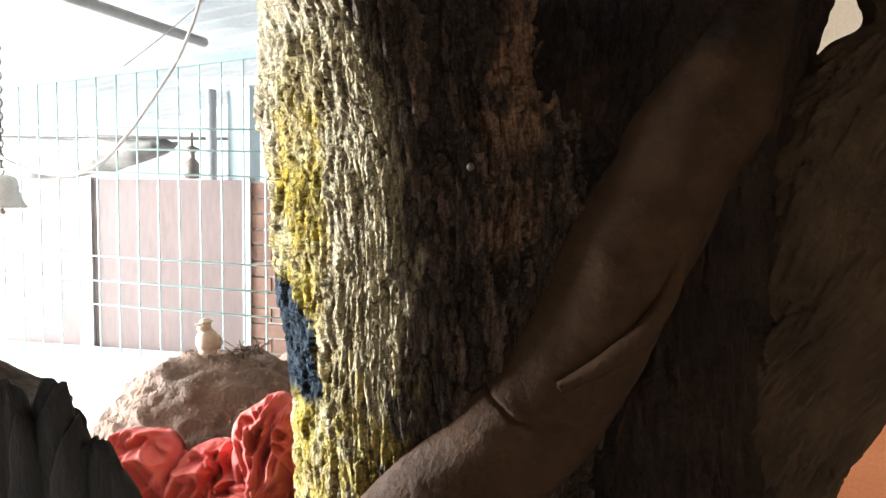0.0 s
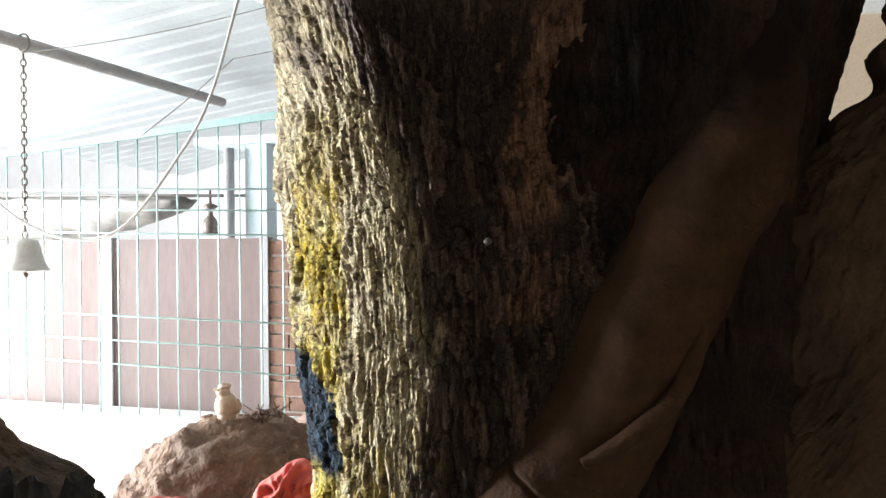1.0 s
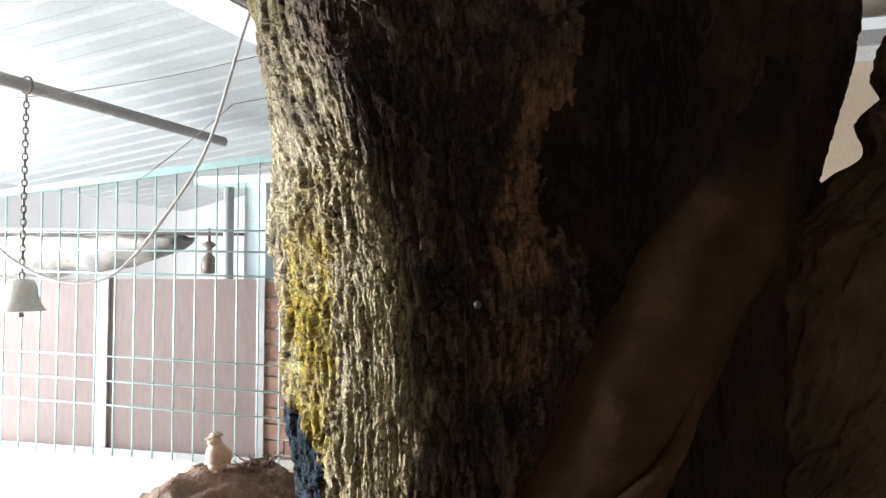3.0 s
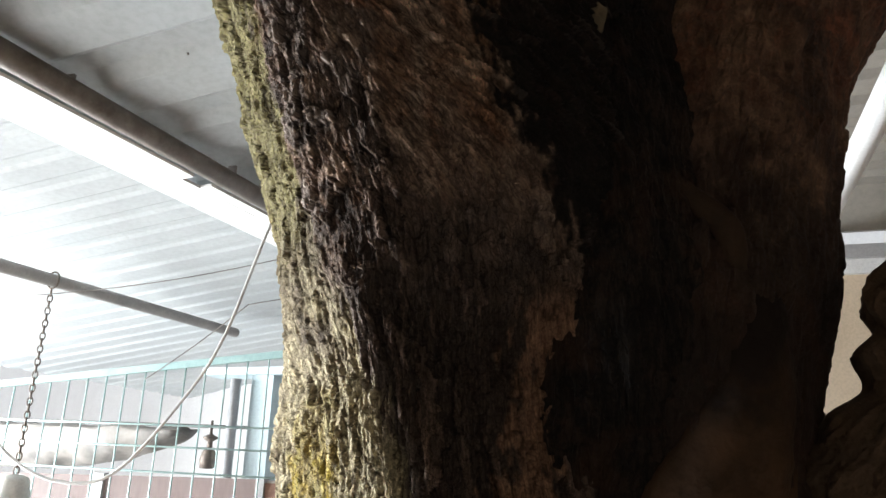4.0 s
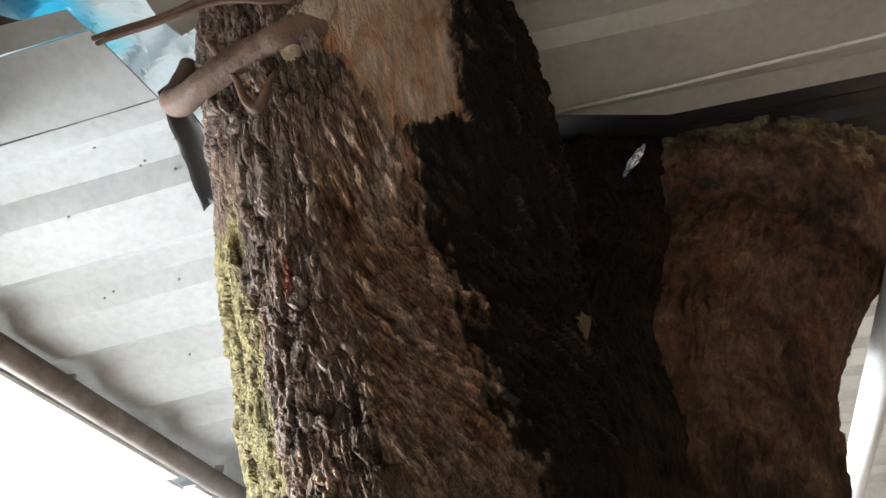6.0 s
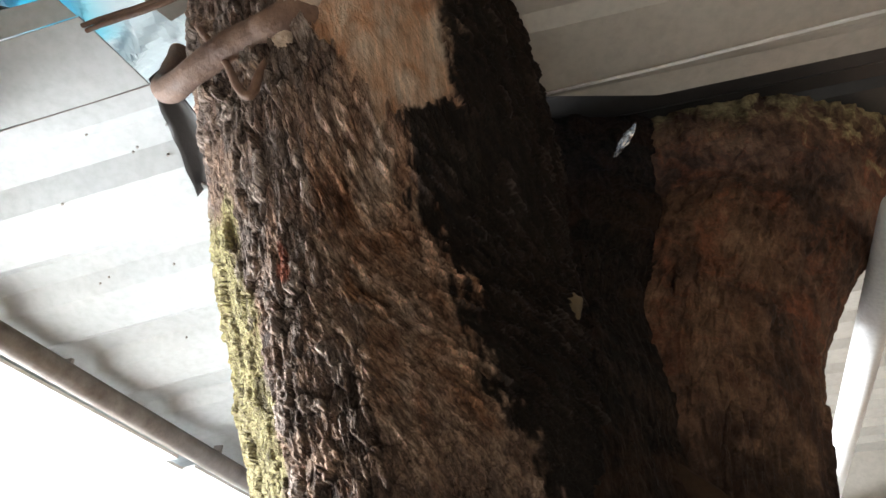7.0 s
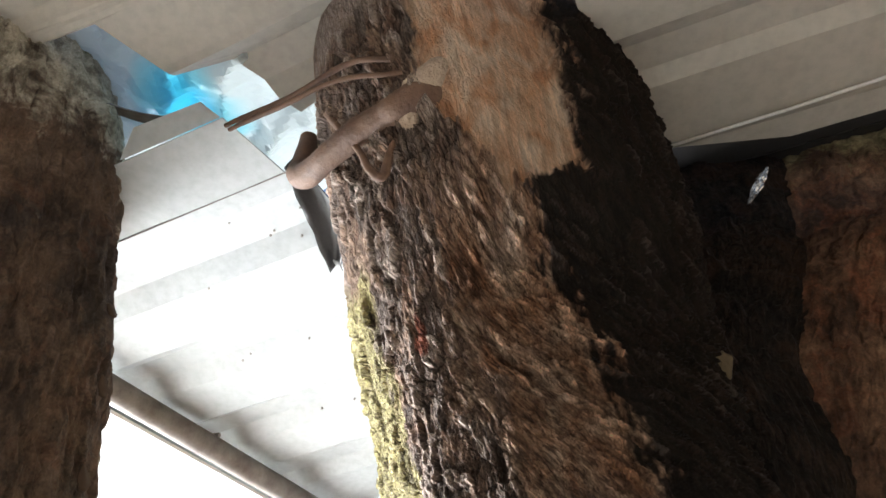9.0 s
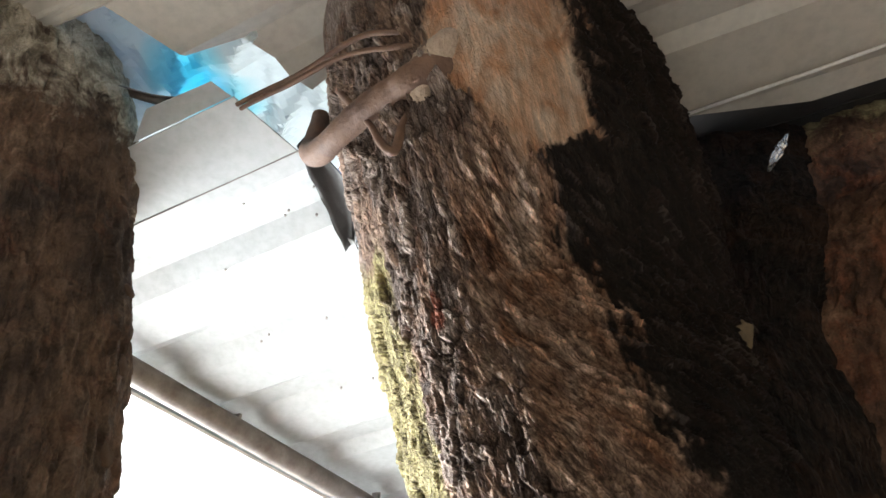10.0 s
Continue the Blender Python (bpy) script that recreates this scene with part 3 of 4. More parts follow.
def flakes(s, z, w, h, seed):
    """Bark plates of about w by h: how open the crack is, a tone and a height for the plate, its lower edge curling out."""
    wx = noise.noise(Vector((s * 16, z * 9, seed))) * 0.5 + noise.noise(Vector((s * 60, z * 40, seed))) * 0.28 + noise.noise(Vector((s * 150, z * 110, seed))) * 0.13
    wz = noise.noise(Vector((s * 18, z * 12, seed + 7))) * 0.5 + noise.noise(Vector((s * 70, z * 50, seed + 7))) * 0.25
    q = Vector((s / w + wx, z / h + wz, seed))
    d, c = noise.voronoi(q)
    gap = ease(0.03, 0.11, d[1] - d[0])
    lift = noise.cell(c[0] * 7.3 + Vector((0.5, 0.5, 0.5)))
    return gap, lift, gap * (0.35 + 0.5 * lift - 0.45 * (q - c[0]).y * (0.4 + 0.6 * lift))


def painted_stem():
    """The main stem: plates on the outer side, long cracked ridges below, fanning shags of fibre, a sawn scar, charred hollow."""
    ts = [0.0]
    while ts[-1] < 1:
        z = spline(STEM_ROWS, ts[-1])[0]
        ts.append(ts[-1] + (0.00058 if 0.86 < z < 3.02 else 0.012))
    ts[-1] = 1.0
    around = 470
    face = radians(-118)
    bm = bmesh.new()
    rings, flow, worn, paint, plate = [], [], [], [], []
    for t in ts:
        z, cx, cy, rx, ry = spline(STEM_ROWS, t)
        char_at, ridge_at = along_height(CHAR_EDGE, z), along_height(RIDGE, z)
        sides = flat_sides(z)
        fade = ease(1.95, 2.2, z)
        ring = []
        for i in range(around):
            f = i / around
            f += 0.12 * math.sin(2 * math.pi * f)
            a = face - math.pi + 2 * math.pi * f
            n = Vector((math.cos(a), math.sin(a), 0))
            p = Vector((cx + rx * n.x, cy + ry * n.y, z))
            s = (a + math.pi / 2) * 0.38
            for (nx, ny), grow, far in sides:
                off = Vector((cx + (p.x - cx) * grow, cy + (p.y - cy) * grow, z))
                p = off - Vector((nx, ny, 0)) * max(0.0, (off.x - cx) * nx + (off.y - cy) * ny - far)
            if not (-0.85 < s < 0.55 and 0.8 < z < 3.05):
                ring.append(p)
                flow.append((s, z, 0))
                worn.append((0, 0, 0, 0))
                paint.append((0, 0, 0, 0))
                plate.append((1, 0.4, 0, 0))
                continue
            w1 = noise.fractal(Vector((s * 11, z * 8, 3)), 0.8, 2.0, 4)
            w2 = noise.fractal(Vector((s * 45, z * 14, 9)), 0.7, 2.0, 4)
            shag = fade * ease(-0.20, -0.10, s + 0.07 * w1 + 0.03 * w2 - 0.5 * max(0.0, z - 2.62)) * ease(2.02, 2.36, z + 0.1 * w1)
            shag = max(shag, 0.45 * fade * ease(0.0, 0.35, w1))
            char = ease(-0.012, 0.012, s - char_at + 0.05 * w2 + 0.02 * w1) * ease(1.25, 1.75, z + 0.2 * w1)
            left = -0.125 if z > 2.86 else -0.014 + (2.706 - z) * 0.71
            scar = ease(-0.006, 0.006, s - left + 0.02 * w2 + 0.012 * w1) * ease(-0.006, 0.006, z - 2.70 - 0.2 * max(0.0, s) + 0.02 * w2) * ease(-0.006, 0.006, 0.135 - s + 0.025 * w2)
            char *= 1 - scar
            # pale dust and painted light both stop at the ridge
            pale = ease(-0.015, 0.02, ridge_at - s + 0.03 * w1 + 0.03 * w2) * ease(2.22, 1.85, z + 0.25 * w1)
            yel = ease(-0.025, 0.02, 0.075 - abs(s + 0.415 - 0.06 * (z - 1.5) + 0.03 * w1) + 0.035 * w2) * ease(1.80, 1.66, z + 0.12 * w1)
            low = ease(1.36, 1.1, z + 0.15 * w1) * ease(-0.3, 0.15, w1 + 0.5 * w2) * ease(-0.02, 0.02, ridge_at + 0.03 - s)
            yel = max(yel * (0.55 + 0.45 * ease(-0.4, 0.1, w1)), 0.85 * low)
            blue = ease(-0.006, 0.008, -0.36 - 0.9 * max(0.0, z - 1.27) - s + 0.03 * w2) * ease(-0.02, 0.02, 0.115 - abs(z - 1.26) + 0.02 * w1)
            lich = ease(-0.02, 0.015, -0.345 - 0.07 * (z - 2.4) - s + 0.03 * w1 + 0.02 * w2) * ease(2.70, 2.66, z + 0.04 * w1) * ease(1.98, 2.2, z)
            red = ease(1.2, 0.7, math.hypot((s + 0.233) / 0.017, (z - 2.527) / 0.034) + 0.5 * w2)
            tan = ease(0.25, 0.6, 1 - abs(s - 0.075 - 0.25 * (z - 1.8) + 0.04 * w1) / 0.075 + 0.5 * w2) * ease(0.24, 0.12, abs(z - 1.80)) * (1 - char)
            tan = max(tan, 0.7 * ease(0.2, 0.6, 1 - math.hypot((s - 0.04) / 0.06, (z - 1.50) / 0.09) + 0.6 * w2))
            # shade painted on the front, from the ridge inwards
            front_shade = ease(-0.01, 0.03, s - ridge_at - 0.02 + 0.03 * w1) * ease(2.3, 1.95, z + 0.2 * w1 + 0.4 * min(0.0, s)) * (1 - pale)
            # plates above, long narrow ridges on the lower side, and shingled shags that fan out
            up = ease(1.8, 2.15, z)
            across, down = s + 0.06 * z, z - 0.06 * s
            g1 = l1 = h1 = g2 = l2 = h2 = 0.0
            for weight, wide, tall, small, short, seed in ((1 - up, 0.026, 0.17, 0.010, 0.055, 1.5), (up, 0.032, 0.058, 0.012, 0.026, 2.5)):
                if weight > 0.0:
                    ga, la, ha = flakes(across, down, wide, tall, seed)
                    gb, lb, hb = flakes(across, down, small, short, seed + 3)
                    g1, l1, h1 = g1 + weight * ga, l1 + weight * la, h1 + weight * ha
                    g2, l2, h2 = g2 + weight * gb, l2 + weight * lb, h2 + weight * hb
            rid = 1 - 1.7 * abs(noise.fractal(Vector((across * 46, z * 5.5, 2)), 0.8, 2.1, 4))
            fine = noise.fractal(Vector((across * 130, z * 26, 5)), 0.6, 2.1, 3)
            lump = noise.fractal(Vector((s * 6, z * 4, 8)), 1.0, 2.0, 3)
            bark = (0.010 + 0.008 * up) * h1 + 0.006 * h2 + 0.009 * rid * (1 - 0.7 * up) + 0.0022 * fine
            if shag > 0.01:
                turn = 3.0 * ease(-0.32, 0.08, s + 0.04 * w1)
                k = min(2, int(turn))
                hairy, gap3, tone3 = 0.0, 0.0, 0.0
                for step, weight in ((k, ease(0.7, 0.3, turn - k)), (k + 1, ease(0.3, 0.7, turn - k))):
                    if weight > 0.0:
                        sn, cs = math.sin(step * 0.30), math.cos(step * 0.30)
                        ca, cz = s * cs + z * sn, z * cs - s * sn
                        g3, l3, h3 = flakes(ca, cz, 0.0065, 0.032, 6.5 + step)
                        g4, l4, h4 = flakes(ca, cz, 0.017, 0.06, 12.5 + step)
                        hairy += weight * (0.011 * h3 + 0.015 * h4)
                        gap3 += weight * min(0.2 + 0.8 * g4, 0.3 + 0.7 * g3)
                        tone3 += weight * (0.55 * l3 + 0.45 * l4)
                bark += (hairy + 0.002 * fine - bark) * shag
                g1, l1 = g1 + (gap3 - g1) * shag, l1 + (tone3 - l1) * shag
                g2, l2 = g2 + (gap3 - g2) * shag, l2 + (tone3 - l2) * shag
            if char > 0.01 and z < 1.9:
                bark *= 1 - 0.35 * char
            bark += (0.001 * fine + 0.0015 * rid - 0.004 - bark) * scar
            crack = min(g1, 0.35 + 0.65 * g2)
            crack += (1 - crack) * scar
            ring.append(p + n * (bark + 0.014 * lump - 0.004))
            flow.append((s, z, 0))
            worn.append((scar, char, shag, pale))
            paint.append((yel, blue, lich, red))
            plate.append((crack, 0.65 * l1 + 0.35 * l2, tan, front_shade))
        rings.append(ring)
    loft(bm, rings)
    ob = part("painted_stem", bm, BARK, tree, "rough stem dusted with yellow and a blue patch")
    at = ob.data.attributes.new("flow", "FLOAT_VECTOR", "POINT")
    at.data.foreach_set("vector", np.array(flow, dtype=np.float32).ravel())
    for name, rows in (("worn", worn), ("paint", paint), ("plate", plate)):
        at = ob.data.attributes.new(name, "FLOAT_COLOR", "POINT")
        at.data.foreach_set("color", np.array(rows, dtype=np.float32).ravel())


painted_stem()
# its wide black top stands in for the dark gap between the stems
stem("hollow_stem", [
    (0.0, 0.55, 1.5, 0.45, 0.42), (0.9, 0.5, 1.52, 0.4, 0.42), (1.5, 0.5, 1.47, 0.4, 0.42), (1.8, 0.5, 1.46, 0.37, 0.42), (2.1, 0.48, 1.43, 0.34, 0.42), (2.33, 0.46, 1.42, 0.34, 0.42), (2.6, 0.45, 1.43, 0.37, 0.40), (2.9, 0.50, 1.44, 0.50, 0.38), (3.3, 0.52, 1.46, 0.52, 0.38), (4.0, 0.52, 1.46, 0.52, 0.38)],
    260, 320, 0.009, 0.05, BARK_CHAR, tree, "charred black bark in the hollow", face=radians(-100))
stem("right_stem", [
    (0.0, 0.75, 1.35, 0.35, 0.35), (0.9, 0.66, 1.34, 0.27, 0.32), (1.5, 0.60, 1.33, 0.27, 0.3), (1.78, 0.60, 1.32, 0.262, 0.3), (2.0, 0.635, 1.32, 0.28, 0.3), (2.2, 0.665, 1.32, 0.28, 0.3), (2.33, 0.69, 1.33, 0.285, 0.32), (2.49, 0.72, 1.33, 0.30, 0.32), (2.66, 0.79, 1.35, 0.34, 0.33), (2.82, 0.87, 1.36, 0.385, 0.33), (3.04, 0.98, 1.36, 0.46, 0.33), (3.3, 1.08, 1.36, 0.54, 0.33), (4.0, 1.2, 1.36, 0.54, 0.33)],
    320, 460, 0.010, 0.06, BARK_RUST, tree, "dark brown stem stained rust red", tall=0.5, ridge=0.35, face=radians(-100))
stem("broken_root", [
    (0.0, 0.66, 1.25, 0.24, 0.25), (0.9, 0.72, 1.25, 0.18, 0.22), (1.1, 0.76, 1.24, 0.20, 0.22), (1.25, 0.84, 1.21, 0.24, 0.23), (1.4, 0.97, 1.18, 0.32, 0.25), (1.66, 1.12, 1.12, 0.42, 0.22), (1.73, 1.17, 1.10, 0.42, 0.2), (1.80, 1.19, 1.08, 0.39, 0.17), (1.84, 1.2, 1.07, 0.335, 0.16), (1.90, 1.2, 1.06, 0.35, 0.14), (1.94, 1.2, 1.06, 0.305, 0.14), (1.99, 1.2, 1.05, 0.325, 0.12), (2.05, 1.21, 1.05, 0.26, 0.11), (2.12, 1.22, 1.05, 0.2, 0.1)],
    260, 330, 0.010, 0.08, OLD_ROOT, tree, "broken ragged root stump", tall=0.8, ridge=0.1, ragged=0.1, face=radians(-120))


def swept(rows, sides, along, rough, split=None):
    """A root swept along rows of (x, y, z, r); split: place, direction and depth of a crooked crack."""
    bm = bmesh.new()
    pts, rad = [], []
    for j in range(along + 1):
        x, y, z, r = spline(rows, j / along)
        pts.append((x, y, z))
        rad.append(r)
    tube(bm, pts, rad, sides)
    for v in bm.verts:
        p = v.co.copy()
        if split:
            c, d, deep = split
            off = (p - c).dot(d) + 0.02 * noise.noise(p * 22) - 0.12 * (p.x - c.x) ** 2 * 20
            open_ = max(0.0, min(1.0, 0.9 - 6 * (p.x - c.x)))
            gape = 0.004 + 0.006 * max(0, noise.noise(p * 30))
            v.co += Vector((0.3, 1.0, -0.2)) * (deep * open_ * math.exp(-(off / gape) ** 2))
            v.co -= Vector((0.3, 1.0, -0.2)) * (0.2 * deep * open_ * math.exp(-((off - 0.014) / 0.012) ** 2))
        v.co += noise.noise_vector(p * 7) * rough + noise.noise_vector(p * 28) * rough * 0.22 + noise.noise_vector(p * 90) * rough * 0.08
    return bm


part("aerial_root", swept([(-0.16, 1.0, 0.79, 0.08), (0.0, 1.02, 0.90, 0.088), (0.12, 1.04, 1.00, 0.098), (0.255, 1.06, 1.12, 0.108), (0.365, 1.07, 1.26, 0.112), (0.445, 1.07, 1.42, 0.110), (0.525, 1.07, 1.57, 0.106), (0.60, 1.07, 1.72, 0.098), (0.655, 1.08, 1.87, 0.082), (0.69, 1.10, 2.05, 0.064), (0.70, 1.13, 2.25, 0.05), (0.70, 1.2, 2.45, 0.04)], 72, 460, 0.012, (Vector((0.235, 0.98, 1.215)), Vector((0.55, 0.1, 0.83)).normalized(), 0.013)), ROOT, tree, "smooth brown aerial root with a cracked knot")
part("aerial_root", swept([(0.53, 0.99, 1.48, 0.008), (0.505, 0.972, 1.40, 0.013), (0.46, 0.957, 1.335, 0.016), (0.40, 0.952, 1.285, 0.016), (0.33, 0.955, 1.25, 0.008)], 20, 90, 0.005), ROOT, tree)
part("aerial_root", swept([(0.74, 1.08, 1.85, 0.02), (0.67, 1.08, 1.62, 0.03), (0.61, 1.09, 1.45, 0.03), (0.57, 1.10, 1.3, 0.028), (0.50, 1.11, 1.17, 0.025), (0.38, 1.14, 1.03, 0.02)], 20, 90, 0.01), ROOT, tree)
part("aerial_root", swept([(0.56, 1.08, 1.66, 0.015), (0.555, 1.08, 1.78, 0.02), (0.575, 1.06, 1.90, 0.025), (0.615, 1.06, 2.0, 0.028), (0.66, 1.04, 2.06, 0.022)], 18, 70, 0.01), ROOT_DARK, tree)
part("aerial_root", swept([(0.66, 1.07, 1.98, 0.02), (0.62, 1.02, 2.10, 0.025), (0.55, 1.05, 2.2, 0.028), (0.47, 1.03, 2.33, 0.025), (0.42, 1.03, 2.47, 0.02)], 18, 70, 0.01), ROOT_DARK, tree)

# the sawn branch, its collar and thin shoots
part("branch_stub", swept([(-0.05, 0.68, 2.88, 0.06), (-0.125, 0.565, 2.868, 0.05), (-0.176, 0.555, 2.852, 0.036), (-0.221, 0.58, 2.856, 0.031), (-0.289, 0.62, 2.858, 0.029), (-0.367, 0.68, 2.864, 0.029), (-0.43, 0.735, 2.885, 0.030), (-0.465, 0.77, 2.925, 0.029), (-0.475, 0.785, 2.99, 0.027), (-0.48, 0.79, 3.08, 0.024)], 28, 140, 0.008), STUB, tree, "smooth reddish bent branch")
part("branch_collar", swept([(-0.03, 0.58, 3.02, 0.05), (-0.08, 0.55, 2.95, 0.055), (-0.125, 0.545, 2.89, 0.048), (-0.165, 0.555, 2.845, 0.036), (-0.15, 0.60, 2.79, 0.022), (-0.12, 0.62, 2.765, 0.006)], 40, 140, 0.022), COLLAR, tree, "pale rough collar round the branch")
part("shoot", swept([(-0.19, 0.60, 2.86, 0.009), (-0.208, 0.61, 2.78, 0.009), (-0.218, 0.62, 2.725, 0.01), (-0.245, 0.62, 2.745, 0.009), (-0.282, 0.63, 2.82, 0.007), (-0.34, 0.63, 2.91, 0.009), (-0.40, 0.64, 3.01, 0.009)], 12, 60, 0.003), STUB, tree)
part("shoot", swept([(-0.16, 0.50, 2.92, 0.006), (-0.27, 0.50, 2.935, 0.006), (-0.42, 0.56, 2.93, 0.006), (-0.60, 0.63, 2.945, 0.005)], 10, 50, 0.004), STUB, tree)
part("shoot", swept([(-0.17, 0.51, 2.90, 0.006), (-0.30, 0.52, 2.905, 0.005), (-0.45, 0.57, 2.91, 0.006), (-0.59, 0.635, 2.935, 0.005)], 10, 50, 0.004), STUB, tree)

# nail heads, a torn red rag and a peeled flake on the bark
for x, y, z, r in ((0.193, 1.035, 1.586, 0.0065), (0.07, 1.08, 1.42, 0.004)):
    bm = bmesh.new()
    bmesh.ops.create_uvsphere(bm, u_segments=12, v_segments=8, radius=r, matrix=Matrix.Translation((x, y, z)))
    part("nail_head", bm, PIPE, tree, "dull steel nail head")

# the second tree
tree2 = thing("banyan_tree", "dark brown leaning banyan trunk with flaking bark", "tree")
stem("trunk", [
    (0.0, -0.84, 0.9, 0.50, 0.4), (1.0, -0.80, 0.9, 0.41, 0.3), (1.14, -0.80, 0.9, 0.41, 0.28), (1.22, -0.83, 0.9, 0.41, 0.28), (1.30, -0.93, 0.9, 0.39, 0.28), (1.6, -1.06, 0.9, 0.35, 0.3), (2.1, -1.12, 0.9, 0.345, 0.3), (2.44, -1.16, 0.81, 0.345, 0.3), (2.7, -1.20, 0.73, 0.345, 0.3), (3.0, -1.25, 0.64, 0.345, 0.3), (3.4, -1.39, 0.5, 0.345, 0.3)],
    340, 520, 0.012, 0.055, BARK_GREY, tree2, "flaking trunk, grey above", face=radians(-40))
for x, y, z, h in ((-0.752, 0.80, 2.40, 0.05), (-0.775, 0.76, 2.55, 0.035), (-0.745, 0.84, 2.24, 0.05), (-0.83, 0.70, 2.75, 0.03)):
    bm = bmesh.new()
    rows = []
    for i in range(9):
        f = i / 8
        w = 0.012 * math.sin(math.pi * (0.15 + 0.85 * f)) * (1 + 0.5 * noise.noise(Vector((f * 5, z * 9, 0))))
        rows.append([Vector((x - 0.012 + 0.018 * (1 - f) + w * k * 0.3, y + w * (k - 1), z + h * (f - 0.5))) for k in range(3)])
    loft(bm, [r + [p + Vector((-0.004, 0, 0)) for p in r][::-1] for r in rows])
    part("bark_flake", bm, BARK_OLD, tree2)

for k in range(22):
    f = k / 21
    x = -0.54 + 0.32 * f
    top = 1.345 - 0.05 * f + 0.02 * noise.cell(Vector((k * 0.7, 2.5, 1.5))) - 0.5 * max(0.0, f - 0.84)
    y = 0.67 + 0.025 * noise.noise(Vector((k * 0.9, 0, 4)))
    bm = bmesh.new()
    rows = []
    for j in range(15):
        g = j / 14
        w = 0.030 * (1 - 0.75 * g ** 7) * (1 + 0.35 * noise.noise(Vector((k * 3.1, g * 6, 1))))
        c = Vector((x + 0.010 * noise.noise(Vector((k, g * 4, 7))), y + 0.02 * (1 - g), 0.95 + (top - 0.95) * g))
        rows.append([c + Vector((w * math.cos(b), 0.018 * math.sin(b), 0.012 * math.cos(b + k) * g)) for b in (2 * math.pi * q / 9 for q in range(9))])
    loft(bm, rows)
    part("torn_bark", bm, CHARRED, tree2, "charred torn slab of bark" if k == 0 else "")

# ---- mound, cloth and figure ----
bm = bmesh.new()
bmesh.ops.create_icosphere(bm, subdivisions=6, radius=1)
for v in bm.verts:
    c = v.co.copy()
    p = Vector((-0.50 + c.x * 0.44, 2.12 + c.y * 0.4, 0.55 + c.z * 0.50))
    k = noise.fractal(p * 4, 1.0, 2.0, 4) * 0.03 + noise.fractal(p * 20, 0.7, 2.0, 5) * 0.013 * (1 + max(0, -1.5 * c.x))
    v.co = p + c * k
tagged(part("root_mound", bm, EARTH), "rounded brown fibrous root mound", "mound")

def crumpled(x, y, z, w, h, lean, seed):
    """A heap of cloth: a sheet with sharp folds, leaning back on the mound, closed underneath."""
    bm = bmesh.new()
    n = 90
    rows = []
    for i in range(n + 1):
        row = []
        for j in range(n + 1):
            a, b = 2 * i / n - 1, 2 * j / n - 1
            e = max(abs(a), abs(b)) / max(1e-6, math.hypot(a, b)) if (a or b) else 1
            a, b = a * e, b * e
            r = math.hypot(a, b)
            p = Vector((a * 1.5 + seed * 7.1, b * 1.5, seed * 3.3))
            wv = noise.noise_vector(p * 0.8) * 0.7
            fold = 1 - abs(noise.noise(p * 1.1 + wv)) * 2.2
            fold += 0.45 * (1 - abs(noise.noise(p * 2.6 + wv * 2)) * 2.2)
            puff = math.sqrt(max(0.0, 1 - r ** 3))
            edge = 1 + 0.28 * noise.noise(Vector((math.atan2(b, a) * 1.3, seed, 2)))
            out = puff * (0.05 + 0.055 * fold)
            up = b * h * edge
            row.append(Vector((x + a * w * edge, y - out + up * lean, z + up + out * 0.4)))
        rows.append(row)
    back = [[p + Vector((0, 0.05, -0.01)) for p in r] for r in rows]
    loft(bm, [r + q[::-1] for r, q in zip(rows, back)])
    return bm


for k, (x, y, z, w, h) in enumerate(((-0.60, 1.68, 0.80, 0.13, 0.12), (-0.40, 1.66, 0.78, 0.12, 0.12), (-0.24, 1.64, 0.90, 0.10, 0.13), (-0.28, 1.56, 0.74, 0.13, 0.10), (-0.52, 1.58, 0.68, 0.2, 0.1))):
    tagged(part("red_cloth", crumpled(x, y, z, w, h, 0.5, k + 1), RED), "crumpled red cloth heaped beside the mound", "cloth", "red cloths")

bm = bmesh.new()
FX, FY = -0.535, 2.08
for (dx, dy, dz), (a, b, c) in (((0, 0, 0.045), (0.036, 0.032, 0.040)), ((0.002, 0, 0.012), (0.028, 0.026, 0.02)), ((-0.008, -0.004, 0.088), (0.021, 0.02, 0.02)), ((-0.022, -0.008, 0.096), (0.016, 0.012, 0.005)), ((-0.004, -0.002, 0.106), (0.019, 0.018, 0.008)), ((0.034, 0.004, 0.04), (0.010, 0.014, 0.024))):
    for v in bmesh.ops.create_icosphere(bm, subdivisions=3, radius=1)["verts"]:
        p = Vector((v.co.x * a, v.co.y * b, v.co.z * c))
        v.co = Vector((FX + dx, FY + dy, 1.045 + dz)) + p + noise.noise_vector(p * 90 + Vector((dx, dy, dz)) * 50) * 0.003
tagged(part("figurine", bm, CLAY), "small pale clay figurine standing on the mound", "figurine")

# ---- bell ----
BX, BY, BS = -1.804, 3.23, 1.0747


def bz(z):
    return 1.58 + (z - 1.58) * BS


bell = thing("hanging_bell", "dull grey metal bell on a rusty chain", "bell")
bm = bmesh.new()
prof = [(0.004, 1.625), (0.03, 1.622), (0.052, 1.612), (0.062, 1.59), (0.068, 1.55), (0.075, 1.52), (0.09, 1.495), (0.098, 1.485), (0.095, 1.482), (0.085, 1.49), (0.07, 1.52), (0.06, 1.56), (0.045, 1.6), (0.004, 1.605)]
loft(bm, [[Vector((BX + r * BS * math.cos(a), BY + r * BS * math.sin(a), bz(z))) for a in (2 * math.pi * i / 32 for i in range(32))] for r, z in prof])
part("body", bm, BELLM, bell)
bm = bmesh.new()
